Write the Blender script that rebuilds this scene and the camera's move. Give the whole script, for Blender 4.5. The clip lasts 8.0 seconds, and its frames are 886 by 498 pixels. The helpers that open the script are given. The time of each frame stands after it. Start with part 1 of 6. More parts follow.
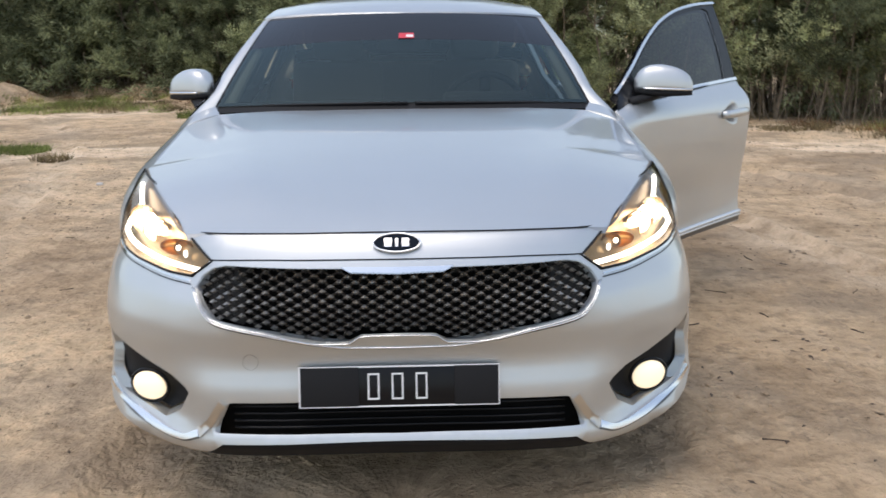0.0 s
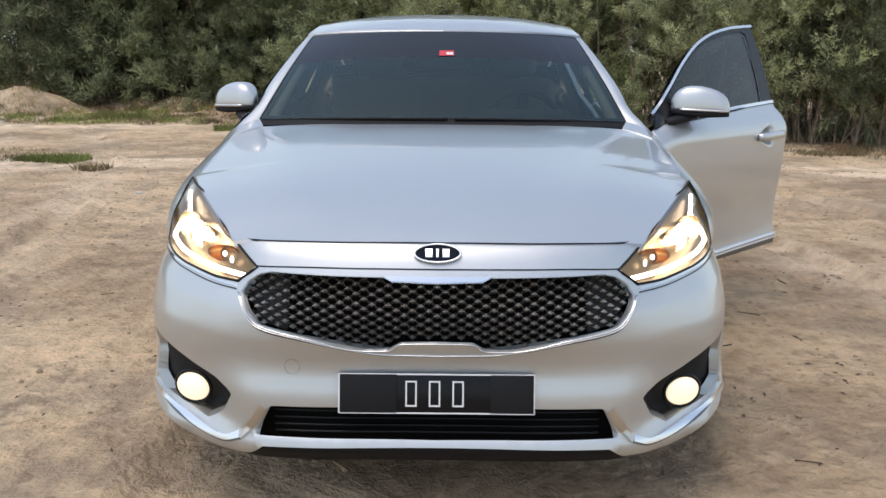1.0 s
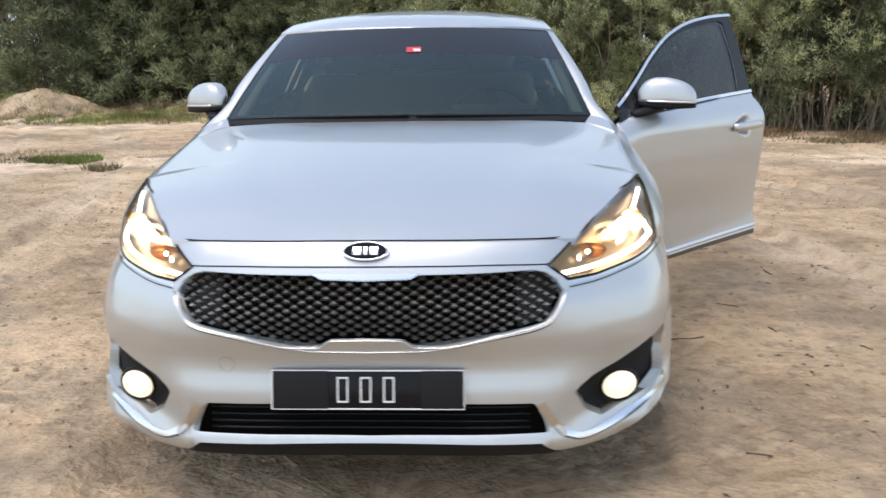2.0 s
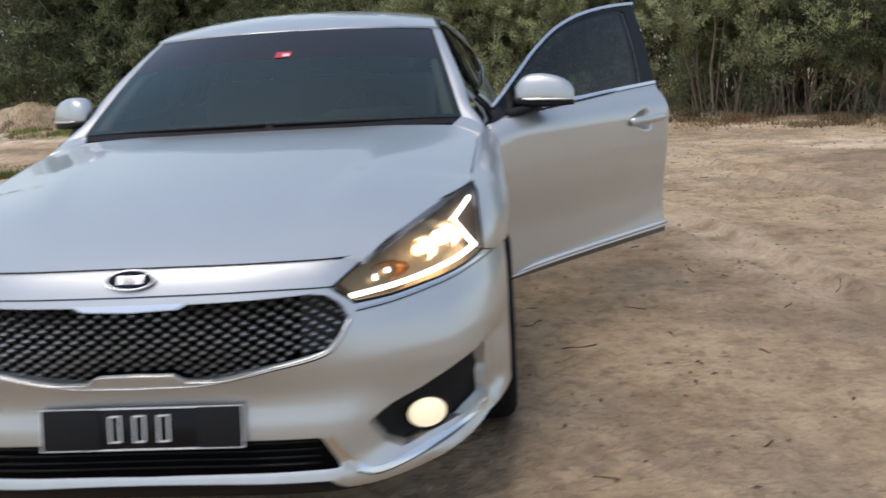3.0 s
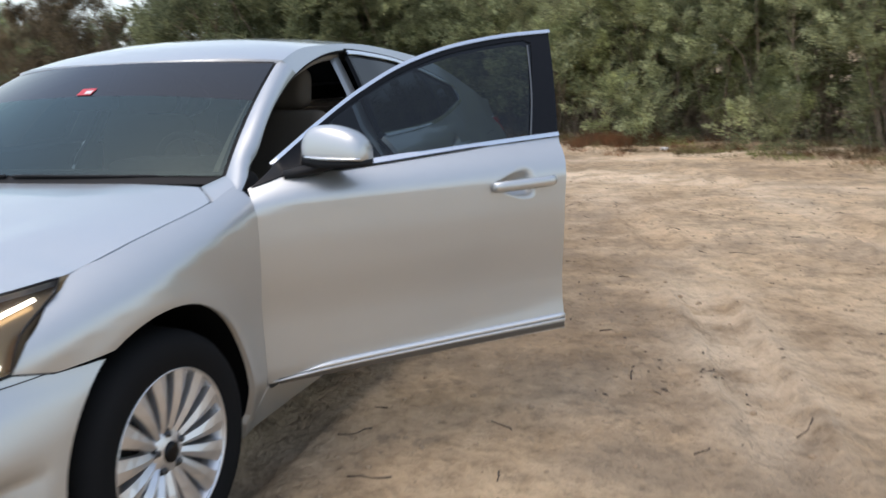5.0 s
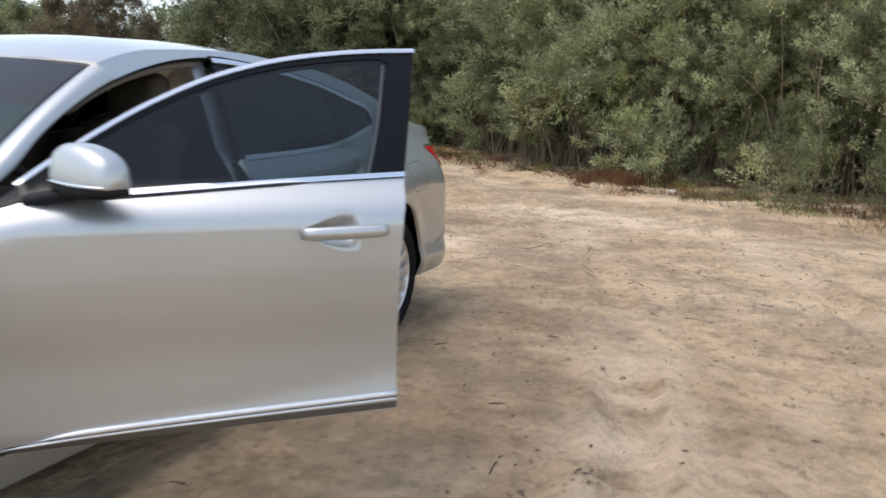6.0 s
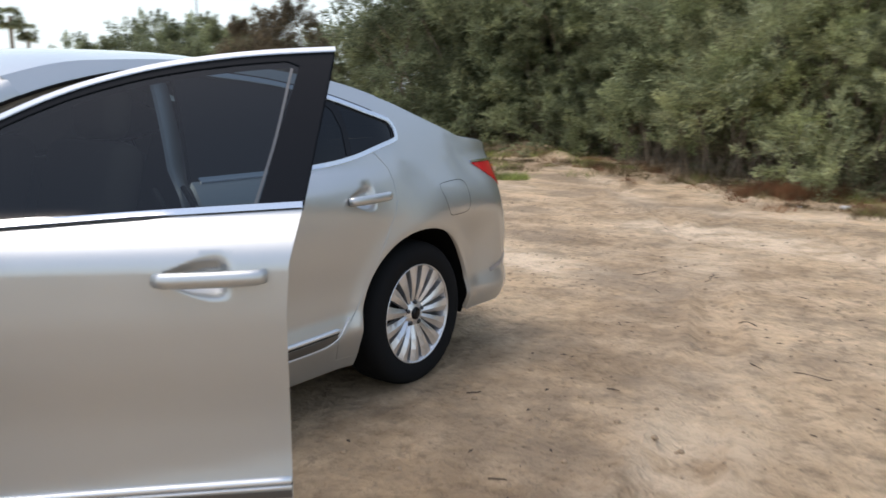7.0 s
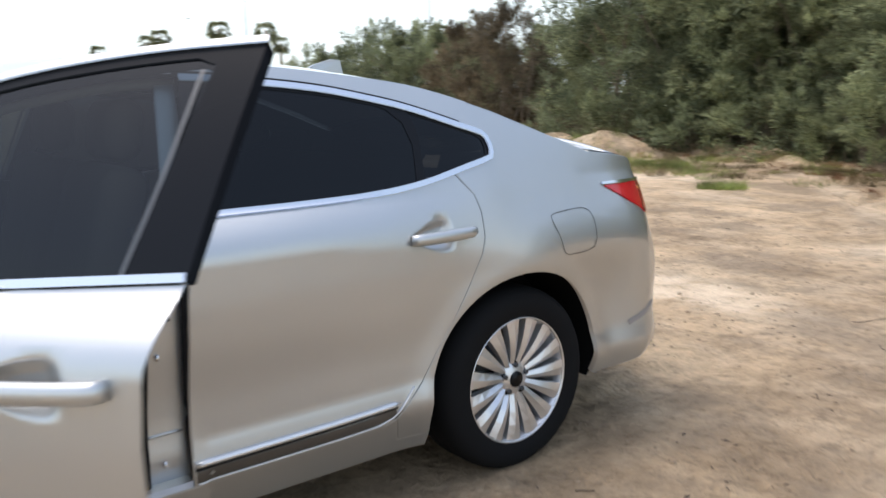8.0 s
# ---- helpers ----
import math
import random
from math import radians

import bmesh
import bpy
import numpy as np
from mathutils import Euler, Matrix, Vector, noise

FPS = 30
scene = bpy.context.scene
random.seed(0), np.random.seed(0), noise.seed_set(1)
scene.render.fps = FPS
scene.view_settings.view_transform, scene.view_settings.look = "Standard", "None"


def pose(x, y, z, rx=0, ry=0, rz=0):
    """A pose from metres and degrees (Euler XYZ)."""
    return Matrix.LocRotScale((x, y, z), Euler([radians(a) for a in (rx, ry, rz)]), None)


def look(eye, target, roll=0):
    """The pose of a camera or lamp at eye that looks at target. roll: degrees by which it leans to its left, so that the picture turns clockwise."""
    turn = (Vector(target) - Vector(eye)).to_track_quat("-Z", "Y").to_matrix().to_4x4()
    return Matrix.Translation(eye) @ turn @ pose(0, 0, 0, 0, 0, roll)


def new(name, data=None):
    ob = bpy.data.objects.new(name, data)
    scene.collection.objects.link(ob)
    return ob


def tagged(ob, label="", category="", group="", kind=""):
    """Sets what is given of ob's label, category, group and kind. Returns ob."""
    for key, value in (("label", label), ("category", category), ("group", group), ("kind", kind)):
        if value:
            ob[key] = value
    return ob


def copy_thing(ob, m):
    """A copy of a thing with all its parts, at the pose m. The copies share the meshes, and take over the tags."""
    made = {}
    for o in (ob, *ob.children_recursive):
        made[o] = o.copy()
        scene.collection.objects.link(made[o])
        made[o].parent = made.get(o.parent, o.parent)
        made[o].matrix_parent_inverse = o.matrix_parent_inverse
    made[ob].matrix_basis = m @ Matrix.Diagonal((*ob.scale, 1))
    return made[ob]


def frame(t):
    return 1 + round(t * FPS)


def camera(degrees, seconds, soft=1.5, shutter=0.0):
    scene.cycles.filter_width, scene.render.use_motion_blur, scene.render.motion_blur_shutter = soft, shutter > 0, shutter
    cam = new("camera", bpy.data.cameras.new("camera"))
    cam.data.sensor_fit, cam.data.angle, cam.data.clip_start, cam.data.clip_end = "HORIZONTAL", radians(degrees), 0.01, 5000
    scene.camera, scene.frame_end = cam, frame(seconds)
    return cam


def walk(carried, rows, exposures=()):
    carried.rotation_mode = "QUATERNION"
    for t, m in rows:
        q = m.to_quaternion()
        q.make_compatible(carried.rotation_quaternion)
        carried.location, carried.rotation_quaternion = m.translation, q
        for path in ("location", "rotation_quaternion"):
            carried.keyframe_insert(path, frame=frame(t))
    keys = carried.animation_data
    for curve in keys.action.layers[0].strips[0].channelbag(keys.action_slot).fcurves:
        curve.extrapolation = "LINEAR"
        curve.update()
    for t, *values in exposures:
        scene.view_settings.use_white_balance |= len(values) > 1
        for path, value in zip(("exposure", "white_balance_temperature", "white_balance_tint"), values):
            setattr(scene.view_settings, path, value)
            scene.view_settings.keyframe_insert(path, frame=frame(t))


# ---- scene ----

# ---------------------------------------------------------------- camera
cam = camera(56.6, 8.0, shutter=0.6)
PATH = [
    (0, (0.061, -1.988, 1.27), (0.115, -0.053, 0.768), -0.6),
    (0.5, (0.016, -2.029, 1.259), (0.035, -0.088, 0.778), 1.0),
    (1, (0.027, -2.039, 1.266), (0.015, -0.093, 0.806), 0.4),
    (1.2, (0.037, -2.035, 1.265), (0.014, -0.089, 0.805), -0.1),
    (2.3, (0.462, -2.053, 1.282), (0.356, -0.114, 0.801), -1.4),
    (2.5, (0.587, -2.023, 1.28), (0.466, -0.086, 0.798), -2.0),
    (3, (0.899, -1.846, 1.281), (0.769, 0.09, 0.797), -3.3),
    (3.5, (1.312, -1.66, 1.327), (1.087, 0.275, 0.874), -2.1),
    (4, (1.735, -1.437, 1.319), (1.284, 0.458, 0.864), -0.5),
    (4.2, (1.865, -1.326, 1.293), (1.456, 0.574, 0.819), 0.0),
    (5.3, (2.508, -0.556, 1.327), (1.754, 1.249, 0.909), -2.2),
    (5.5, (2.612, -0.416, 1.337), (1.851, 1.389, 0.933), -0.7),
    (6, (2.807, 0.001, 1.308), (2.047, 1.81, 0.923), 1.6),
    (6.5, (3.012, 0.46, 1.298), (1.994, 2.144, 0.938), -0.4),
    (7, (3.159, 0.883, 1.307), (2.005, 2.474, 0.938), 0.1),
    (7.5, (3.057, 1.362, 1.318), (1.679, 2.762, 0.942), -1.1),
    (8, (2.97, 1.835, 1.316), (1.421, 3.048, 0.955), -1.1),
]
# slow changes of exposure along the walk
EXPOSURES = [(0, 0.75), (1, 0.73), (2.3, 1.03), (2.5, 1.03), (3, 0.50), (3.5, 0.68), (4, 0.80), (5.5, 0.81), (6, 0.87), (6.5, 0.80), (7, 0.80), (7.5, 0.90), (8, 1.08)]
walk(cam, [(t, look(eye, target, roll)) for t, eye, target, roll in PATH], EXPOSURES)

# ---------------------------------------------------------------- light
SUN_ELEV, SUN_AZ = 72.0, 228.0
world = bpy.data.worlds.new("sky")
scene.world = world
world.use_nodes = True
wn = world.node_tree
sky = wn.nodes.new("ShaderNodeTexSky")
sky.sky_type, sky.sun_disc = "NISHITA", False
sky.sun_elevation, sky.sun_rotation = radians(SUN_ELEV), radians(SUN_AZ)
sky.air_density, sky.dust_density, sky.ozone_density = 1.0, 3.0, 1.5
veil = wn.nodes.new("ShaderNodeMix")  # thin high cloud over the whole sky
veil.data_type, veil.inputs[7].default_value = "RGBA", (4.25, 4.75, 4.9, 1)
where, height, haze = wn.nodes.new("ShaderNodeTexCoord"), wn.nodes.new("ShaderNodeSeparateXYZ"), wn.nodes.new("ShaderNodeMapRange")
wn.links.new(where.outputs["Generated"], height.inputs[0])
wn.links.new(height.outputs["Z"], haze.inputs["Value"])
haze.inputs["From Min"].default_value, haze.inputs["From Max"].default_value = 0.0, 0.55
haze.inputs["To Min"].default_value, haze.inputs["To Max"].default_value = 0.92, 0.16
wn.links.new(haze.outputs[0], veil.inputs[0])
wn.links.new(sky.outputs[0], veil.inputs[6])
wn.links.new(veil.outputs[2], wn.nodes["Background"].inputs[0])
wn.nodes["Background"].inputs[1].default_value = 0.15
sun = new("sun", bpy.data.lights.new("sun", "SUN"))
sun.data.energy, sun.data.angle, sun.data.color = 0.42, radians(28), (1.0, 0.97, 0.93)
_a, _e = radians(SUN_AZ), radians(SUN_ELEV)
sun.matrix_world = look((0, 0, 0), (-math.sin(_a) * math.cos(_e), -math.cos(_a) * math.cos(_e), -math.sin(_e)))

# ---------------------------------------------------------------- materials
def material(name, color, rough=0.6, metal=0.0, coat=0.0, spec=0.5):
    m = bpy.data.materials.new(name)
    m.use_nodes = True
    b = m.node_tree.nodes["Principled BSDF"]
    b.inputs["Base Color"].default_value = (*color, 1)
    b.inputs["Roughness"].default_value = rough
    b.inputs["Metallic"].default_value = metal
    b.inputs["Coat Weight"].default_value = coat
    b.inputs["Coat Roughness"].default_value = 0.04
    b.inputs["Specular IOR Level"].default_value = spec
    return m


def nodes_of(m):
    t = m.node_tree
    return t.nodes, t.links, t.nodes["Principled BSDF"]


def noise_node(m, scale, detail=6.0, rough=0.55, vector=None):
    n, l, _ = nodes_of(m)
    t = n.new("ShaderNodeTexNoise")
    t.inputs["Scale"].default_value, t.inputs["Detail"].default_value, t.inputs["Roughness"].default_value = scale, detail, rough
    if vector is None:
        if "Texture Coordinate" not in n:
            n.new("ShaderNodeTexCoord")
        vector = n["Texture Coordinate"].outputs["Object"]
    l.new(vector, t.inputs["Vector"])
    return t.outputs["Fac"]


def ramp(m, fac, stops):
    n, l, _ = nodes_of(m)
    r = n.new("ShaderNodeValToRGB")
    e = r.color_ramp.elements
    while len(e) < len(stops):
        e.new(0.5)
    for k, (at, c) in zip(e, stops):
        k.position, k.color = at, (*c, 1) if len(c) == 3 else c
    l.new(fac, r.inputs[0])
    return r.outputs[0]


def mixed(m, fac, a, b, blend="MIX"):
    n, l, _ = nodes_of(m)
    x = n.new("ShaderNodeMix")
    x.data_type, x.blend_type = "RGBA", blend
    for sock, v in ((x.inputs[0], fac), (x.inputs[6], a), (x.inputs[7], b)):
        if isinstance(v, bpy.types.NodeSocket):
            l.new(v, sock)
        else:
            sock.default_value = v if not isinstance(v, tuple) else (*v, 1)
    return x.outputs[2]


def bump(m, height, strength, distance):
    n, l, b = nodes_of(m)
    k = n.new("ShaderNodeBump")
    k.inputs["Strength"].default_value, k.inputs["Distance"].default_value = strength, distance
    l.new(height, k.inputs["Height"])
    l.new(k.outputs[0], b.inputs["Normal"])
    return k


def paint_material():
    m = material("silver_paint", (0.53, 0.54, 0.54), 0.45, 0.82, 1.0)
    n, l, b = nodes_of(m)
    dust = noise_node(m, 2.2, 8, 0.6)
    l.new(ramp(m, dust, [(0.3, (0.534, 0.546, 0.546)), (0.75, (0.514, 0.524, 0.520))]), b.inputs["Base Color"])
    flake = noise_node(m, 1800, 1, 0.5)
    l.new(ramp(m, flake, [(0.35, (0.38,) * 3), (0.7, (0.48,) * 3)]), b.inputs["Roughness"])
    return m


def glass_material(name, tint, clear, rough=0.0, ior=1.5, mirror_tint=(1, 1, 1)):
    """Thin tinted pane: a clear sheet with a mirror-like face."""
    m = bpy.data.materials.new(name)
    m.use_nodes = True
    n, l = m.node_tree.nodes, m.node_tree.links
    n.remove(n["Principled BSDF"])
    tr, gl, mx, lw = (n.new("ShaderNodeBsdf" + k) if k in ("Transparent", "Glossy") else n.new("ShaderNode" + k) for k in ("Transparent", "Glossy", "MixShader", "Fresnel"))
    tr.inputs[0].default_value = (*[c * clear for c in tint], 1)
    gl.inputs["Roughness"].default_value = rough
    gl.inputs["Color"].default_value = (*mirror_tint, 1)
    lw.inputs[0].default_value = ior
    l.new(lw.outputs[0], mx.inputs[0]), l.new(tr.outputs[0], mx.inputs[1]), l.new(gl.outputs[0], mx.inputs[2])
    l.new(mx.outputs[0], n["Material Output"].inputs[0])
    return m


def glow_material(name, color, power):
    m = material(name, color, 0.2)
    b = m.node_tree.nodes["Principled BSDF"]
    b.inputs["Emission Color"].default_value = (*color, 1)
    b.inputs["Emission Strength"].default_value = power
    return m


def sand_material():
    m = material("sand", (0.309, 0.218, 0.139), 0.95, spec=0.15)
    n, l, b = nodes_of(m)
    big, mid, fine, lumps = noise_node(m, 0.55, 6, 0.6), noise_node(m, 2.6, 8, 0.68), noise_node(m, 38, 6, 0.7), noise_node(m, 9.0, 5, 0.6)
    base = ramp(m, big, [(0.34, (0.371, 0.269, 0.172)), (0.50, (0.536, 0.392, 0.248)), (0.64, (0.721, 0.540, 0.347))])
    dark = mixed(m, 1.0, ramp(m, mid, [(0.32, (0.62, 0.61, 0.60)), (0.50, (1.0, 1.0, 1.0)), (0.68, (1.2, 1.19, 1.17))]), ramp(m, lumps, [(0.30, (0.66, 0.65, 0.64)), (0.45, (1, 1, 1)), (0.68, (1.14, 1.14, 1.14))]), "MULTIPLY")
    grain = ramp(m, fine, [(0.30, (0.86, 0.85, 0.84)), (0.62, (1.05, 1.04, 1.03))])
    crust = ramp(m, noise_node(m, 1.9, 9, 0.66), [(0.47, (0, 0, 0)), (0.60, (0.45, 0.45, 0.45)), (0.72, (0.75, 0.75, 0.75))])
    turned = ramp(m, noise_node(m, 0.9, 8, 0.70), [(0.49, (0, 0, 0)), (0.60, (0.72, 0.72, 0.72))])
    scuff = ramp(m, noise_node(m, 5.5, 9, 0.72), [(0.565, (0, 0, 0)), (0.625, (0.62, 0.62, 0.62))])
    sand = mixed(m, crust, mixed(m, 0.85, base, dark, "MULTIPLY"), (0.762, 0.586, 0.398))
    sand = mixed(m, turned, sand, (0.340, 0.262, 0.183))
    # tone multiplied down inside a noisy-edged ellipse centred near (1.6, 2.9)
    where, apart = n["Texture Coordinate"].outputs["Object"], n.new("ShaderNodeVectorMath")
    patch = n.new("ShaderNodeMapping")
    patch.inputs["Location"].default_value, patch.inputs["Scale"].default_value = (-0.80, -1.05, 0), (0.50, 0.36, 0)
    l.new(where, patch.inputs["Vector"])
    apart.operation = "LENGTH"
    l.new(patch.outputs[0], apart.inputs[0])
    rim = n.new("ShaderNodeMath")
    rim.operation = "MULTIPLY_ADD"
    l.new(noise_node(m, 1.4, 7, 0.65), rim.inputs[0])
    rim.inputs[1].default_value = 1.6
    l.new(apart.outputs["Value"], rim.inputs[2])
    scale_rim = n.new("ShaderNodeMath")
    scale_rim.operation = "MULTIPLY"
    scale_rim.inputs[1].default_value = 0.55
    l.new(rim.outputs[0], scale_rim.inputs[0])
    patch_tone = ramp(m, scale_rim.outputs[0], [(0.0, (0.82, 0.815, 0.81)), (0.75, (0.84, 0.835, 0.83)), (1.0, (1, 1, 1))])
    sand = mixed(m, 1.0, sand, patch_tone, "MULTIPLY")
    crumbs = ramp(m, noise_node(m, 17, 5, 0.62), [(0.34, (0.66, 0.65, 0.64)), (0.46, (1, 1, 1)), (0.62, (1.06, 1.06, 1.06)), (0.72, (1.25, 1.24, 1.22))])
    sand = mixed(m, 0.6, sand, crumbs, "MULTIPLY")
    sand = mixed(m, scuff, sand, (0.258, 0.193, 0.131))
    dry = n.new("ShaderNodeAttribute")
    dry.attribute_name = "dry"
    broken = n.new("ShaderNodeMath")
    broken.operation = "MULTIPLY"
    l.new(dry.outputs["Fac"], broken.inputs[0])
    l.new(ramp(m, noise_node(m, 3.2, 8, 0.68), [(0.36, (0, 0, 0)), (0.58, (1, 1, 1))]), broken.inputs[1])
    sand = mixed(m, broken.outputs[0], sand, (0.86, 0.69, 0.495))
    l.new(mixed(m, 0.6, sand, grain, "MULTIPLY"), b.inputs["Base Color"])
    a = n.new("ShaderNodeMath")
    a.operation = "MULTIPLY_ADD"
    l.new(mid, a.inputs[0])
    a.inputs[1].default_value = 2.5
    soft = n.new("ShaderNodeMath")
    soft.operation = "MULTIPLY"
    soft.inputs[1].default_value = 0.45
    l.new(fine, soft.inputs[0])
    l.new(soft.outputs[0], a.inputs[2])
    e = n.new("ShaderNodeMath")
    e.operation = "MULTIPLY_ADD"
    l.new(lumps, e.inputs[0])
    e.inputs[1].default_value = 2.0
    l.new(a.outputs[0], e.inputs[2])
    bump(m, e.outputs[0], 1.0, 0.044)
    return m


def leaf_material(name, dark, light):
    m = material(name, light, 0.7, spec=0.2)
    n, l, b = nodes_of(m)
    g = n.new("ShaderNodeNewGeometry")
    c = ramp(m, g.outputs["Random Per Island"], [(0.0, dark), (0.6, light), (1.0, tuple(min(1, v * 1.35) for v in light))])
    c = mixed(m, 1.0, c, ramp(m, noise_node(m, 1.1, 3, 0.5), [(0.38, (0.48, 0.47, 0.44)), (0.52, (1.0, 1.0, 1.0)), (0.66, (1.35, 1.33, 1.25))]), "MULTIPLY")
    o = n.new("ShaderNodeObjectInfo")
    c = mixed(m, 1.0, c, ramp(m, o.outputs["Random"], [(0, (0.8, 0.8, 0.78)), (1, (1.15, 1.1, 1.0))]), "MULTIPLY")
    l.new(c, b.inputs["Base Color"])
    thin, both_sides = n.new("ShaderNodeBsdfTranslucent"), n.new("ShaderNodeMixShader")
    l.new(c, thin.inputs[0])
    both_sides.inputs[0].default_value = 0.5
    l.new(b.outputs[0], both_sides.inputs[1]), l.new(thin.outputs[0], both_sides.inputs[2])
    l.new(both_sides.outputs[0], n["Material Output"].inputs[0])
    return m


def bark_material():
    m = material("bark", (0.16, 0.12, 0.085), 0.9, spec=0.2)
    n, l, b = nodes_of(m)
    l.new(ramp(m, noise_node(m, 14, 6), [(0.3, (0.13, 0.10, 0.072)), (0.7, (0.33, 0.265, 0.195))]), b.inputs["Base Color"])
    return m


PAINT = paint_material()
CHROME = material("chrome", (0.78, 0.78, 0.78), 0.12, 1.0)
SATIN = material("satin_chrome", (0.80, 0.80, 0.81), 0.24, 1.0)
# satin metal, darkened and warmed to hold the sand it reflects
BLADE = material("satin_with_sand_tone", (0.56, 0.52, 0.47), 0.34, 1.0)
# for grooves and channels; on the door foot its tone paints reflected dark ground
SILLDARK = material("dark_groove_and_reflection", (0.15, 0.147, 0.142), 0.34, 0.75)
MOULD = material("bright_moulding", (0.82, 0.82, 0.82), 0.38, 0.8)
BLACK = material("black_plastic", (0.010, 0.010, 0.011), 0.6, spec=0.2)
GLOSSBLACK = material("gloss_black", (0.006, 0.006, 0.007), 0.22, spec=0.2)
DARK = material("shadow_black", (0.006, 0.006, 0.006), 0.9, spec=0.1)
RUBBER = material("tyre_rubber", (0.011, 0.011, 0.0115), 0.9, spec=0.10)
ALLOY = material("alloy", (0.70, 0.70, 0.71), 0.36, 0.85)
ALLOYDARK = material("alloy_pocket", (0.06, 0.06, 0.062), 0.5, 0.5)
TINT = glass_material("tinted_glass", (0.62, 0.76, 0.80), 0.24, ior=1.45)
PRIVACY = glass_material("privacy_glass", (0.62, 0.72, 0.80), 0.035, ior=1.38)
SCREEN = glass_material("windscreen_glass", (0.72, 0.86, 0.83), 0.60, ior=1.56, mirror_tint=(0.80, 1.0, 0.98))
BAND = glass_material("shade_band", (0.35, 0.42, 0.55), 0.06, ior=1.5)
LENS = glass_material("clear_lens", (1, 1, 1), 0.92, ior=1.25)
_n, _l = LENS.node_tree.nodes, LENS.node_tree.links
haze_mix, scatter = _n.new("ShaderNodeMixShader"), _n.new("ShaderNodeBsdfTranslucent")
scatter.inputs[0].default_value, haze_mix.inputs[0].default_value = (1, 0.97, 0.92, 1), 0.03
_l.new(_n["Mix Shader"].outputs[0], haze_mix.inputs[1]), _l.new(scatter.outputs[0], haze_mix.inputs[2])
_l.new(haze_mix.outputs[0], _n["Material Output"].inputs[0])
RED = material("red_lens", (0.52, 0.012, 0.018), 0.12, spec=0.5)
LEATHER = material("beige_leather", (0.13, 0.108, 0.085), 0.8, spec=0.1)
TRIM = material("dark_trim", (0.03, 0.028, 0.027), 0.85, spec=0.12)
HEADLINER = material("headliner", (0.22, 0.20, 0.17), 0.9)
SAND = sand_material()
# hedge light put into leaf colour: paler pair for the right, dim green left
LEAF = [leaf_material("foliage_olive_lit", (0.222, 0.250, 0.140), (0.420, 0.462, 0.270)), leaf_material("foliage_green_dim", (0.136, 0.158, 0.094), (0.27, 0.302, 0.182)), leaf_material("foliage_grey_lit", (0.258, 0.28, 0.170), (0.475, 0.510, 0.314))]
BARK = bark_material()


# ---------------------------------------------------------------- mesh tools
def curve_of(*pts):
    """A smooth curve without overshoot through (x, y) pairs."""
    xs, ys = [p[0] for p in pts], [p[1] for p in pts]
    h = [b - a for a, b in zip(xs, xs[1:])]
    d = [(b - a) / k for a, b, k in zip(ys, ys[1:], h)]
    m = [d[0]] + [0 if a * b <= 0 else 2 * a * b / (a + b) for a, b in zip(d, d[1:])] + [d[-1]]

    def f(x):
        if x <= xs[0]:
            return ys[0] + m[0] * (x - xs[0])
        if x >= xs[-1]:
            return ys[-1] + m[-1] * (x - xs[-1])
        i = next(k for k in range(len(h)) if x <= xs[k + 1])
        t = (x - xs[i]) / h[i]
        return (1 + 2 * t) * (1 - t) ** 2 * ys[i] + t * (1 - t) ** 2 * h[i] * m[i] + t * t * (3 - 2 * t) * ys[i + 1] + t * t * (t - 1) * h[i] * m[i + 1]

    return f


def smooth(a, b, x):
    t = min(1, max(0, (x - a) / (b - a)))
    return t * t * (3 - 2 * t)


def link(name, me, mat, parent=None, label=""):
    ob = new(name, me)
    if mat:
        me.materials.append(mat)
    if parent:
        ob.parent = parent
        m = parent.matrix_basis if not parent.parent else parent.parent.matrix_basis @ parent.matrix_parent_inverse @ parent.matrix_basis
        ob.matrix_parent_inverse = m.inverted()
    if label:
        tagged(ob, label)
    return ob


def part(name, bm, mat, parent=None, label="", flat=False):
    me = bpy.data.meshes.new(name)
    if not flat:
        for f in bm.faces:
            f.smooth = True
    bm.to_mesh(me)
    bm.free()
    return link(name, me, mat, parent, label)


def inside(p, poly):
    x, y, hit = p[0], p[1], False
    for (x0, y0), (x1, y1) in zip(poly, poly[1:] + poly[:1]):
        if (y0 > y) != (y1 > y) and x < (x1 - x0) * (y - y0) / (y1 - y0) + x0:
            hit = not hit
    return hit


def dense(poly, step):
    out = []
    for a, b in zip(poly, poly[1:] + poly[:1]):
        k = max(1, math.ceil(math.dist(a, b) / step))
        out += [(a[0] + (b[0] - a[0]) * i / k, a[1] + (b[1] - a[1]) * i / k) for i in range(k)]
    return out


def rounded(poly, r, n=5):
    """The polygon with its corners rounded by about r."""
    out = []
    for a, b, c in zip(poly[-1:] + poly[:-1], poly, poly[1:] + poly[:1]):
        la, lc = math.dist(a, b), math.dist(c, b)
        k, j = min(r, 0.45 * la) / max(la, 1e-9), min(r, 0.45 * lc) / max(lc, 1e-9)
        p, q = (b[0] + (a[0] - b[0]) * k, b[1] + (a[1] - b[1]) * k), (b[0] + (c[0] - b[0]) * j, b[1] + (c[1] - b[1]) * j)
        for i in range(n + 1):
            t = i / n
            out.append(tuple((1 - t) ** 2 * u + 2 * t * (1 - t) * v + t * t * w for u, v, w in zip(p, b, q)))
    return out


def grad(surf, u, v):
    h = 2e-3
    a, b = Vector(surf(u + h, v)) - Vector(surf(u - h, v)), Vector(surf(u, v + h)) - Vector(surf(u, v - h))
    n = a.cross(b)
    return n.normalized() if n.length > 1e-12 else Vector((0, 0, 1))


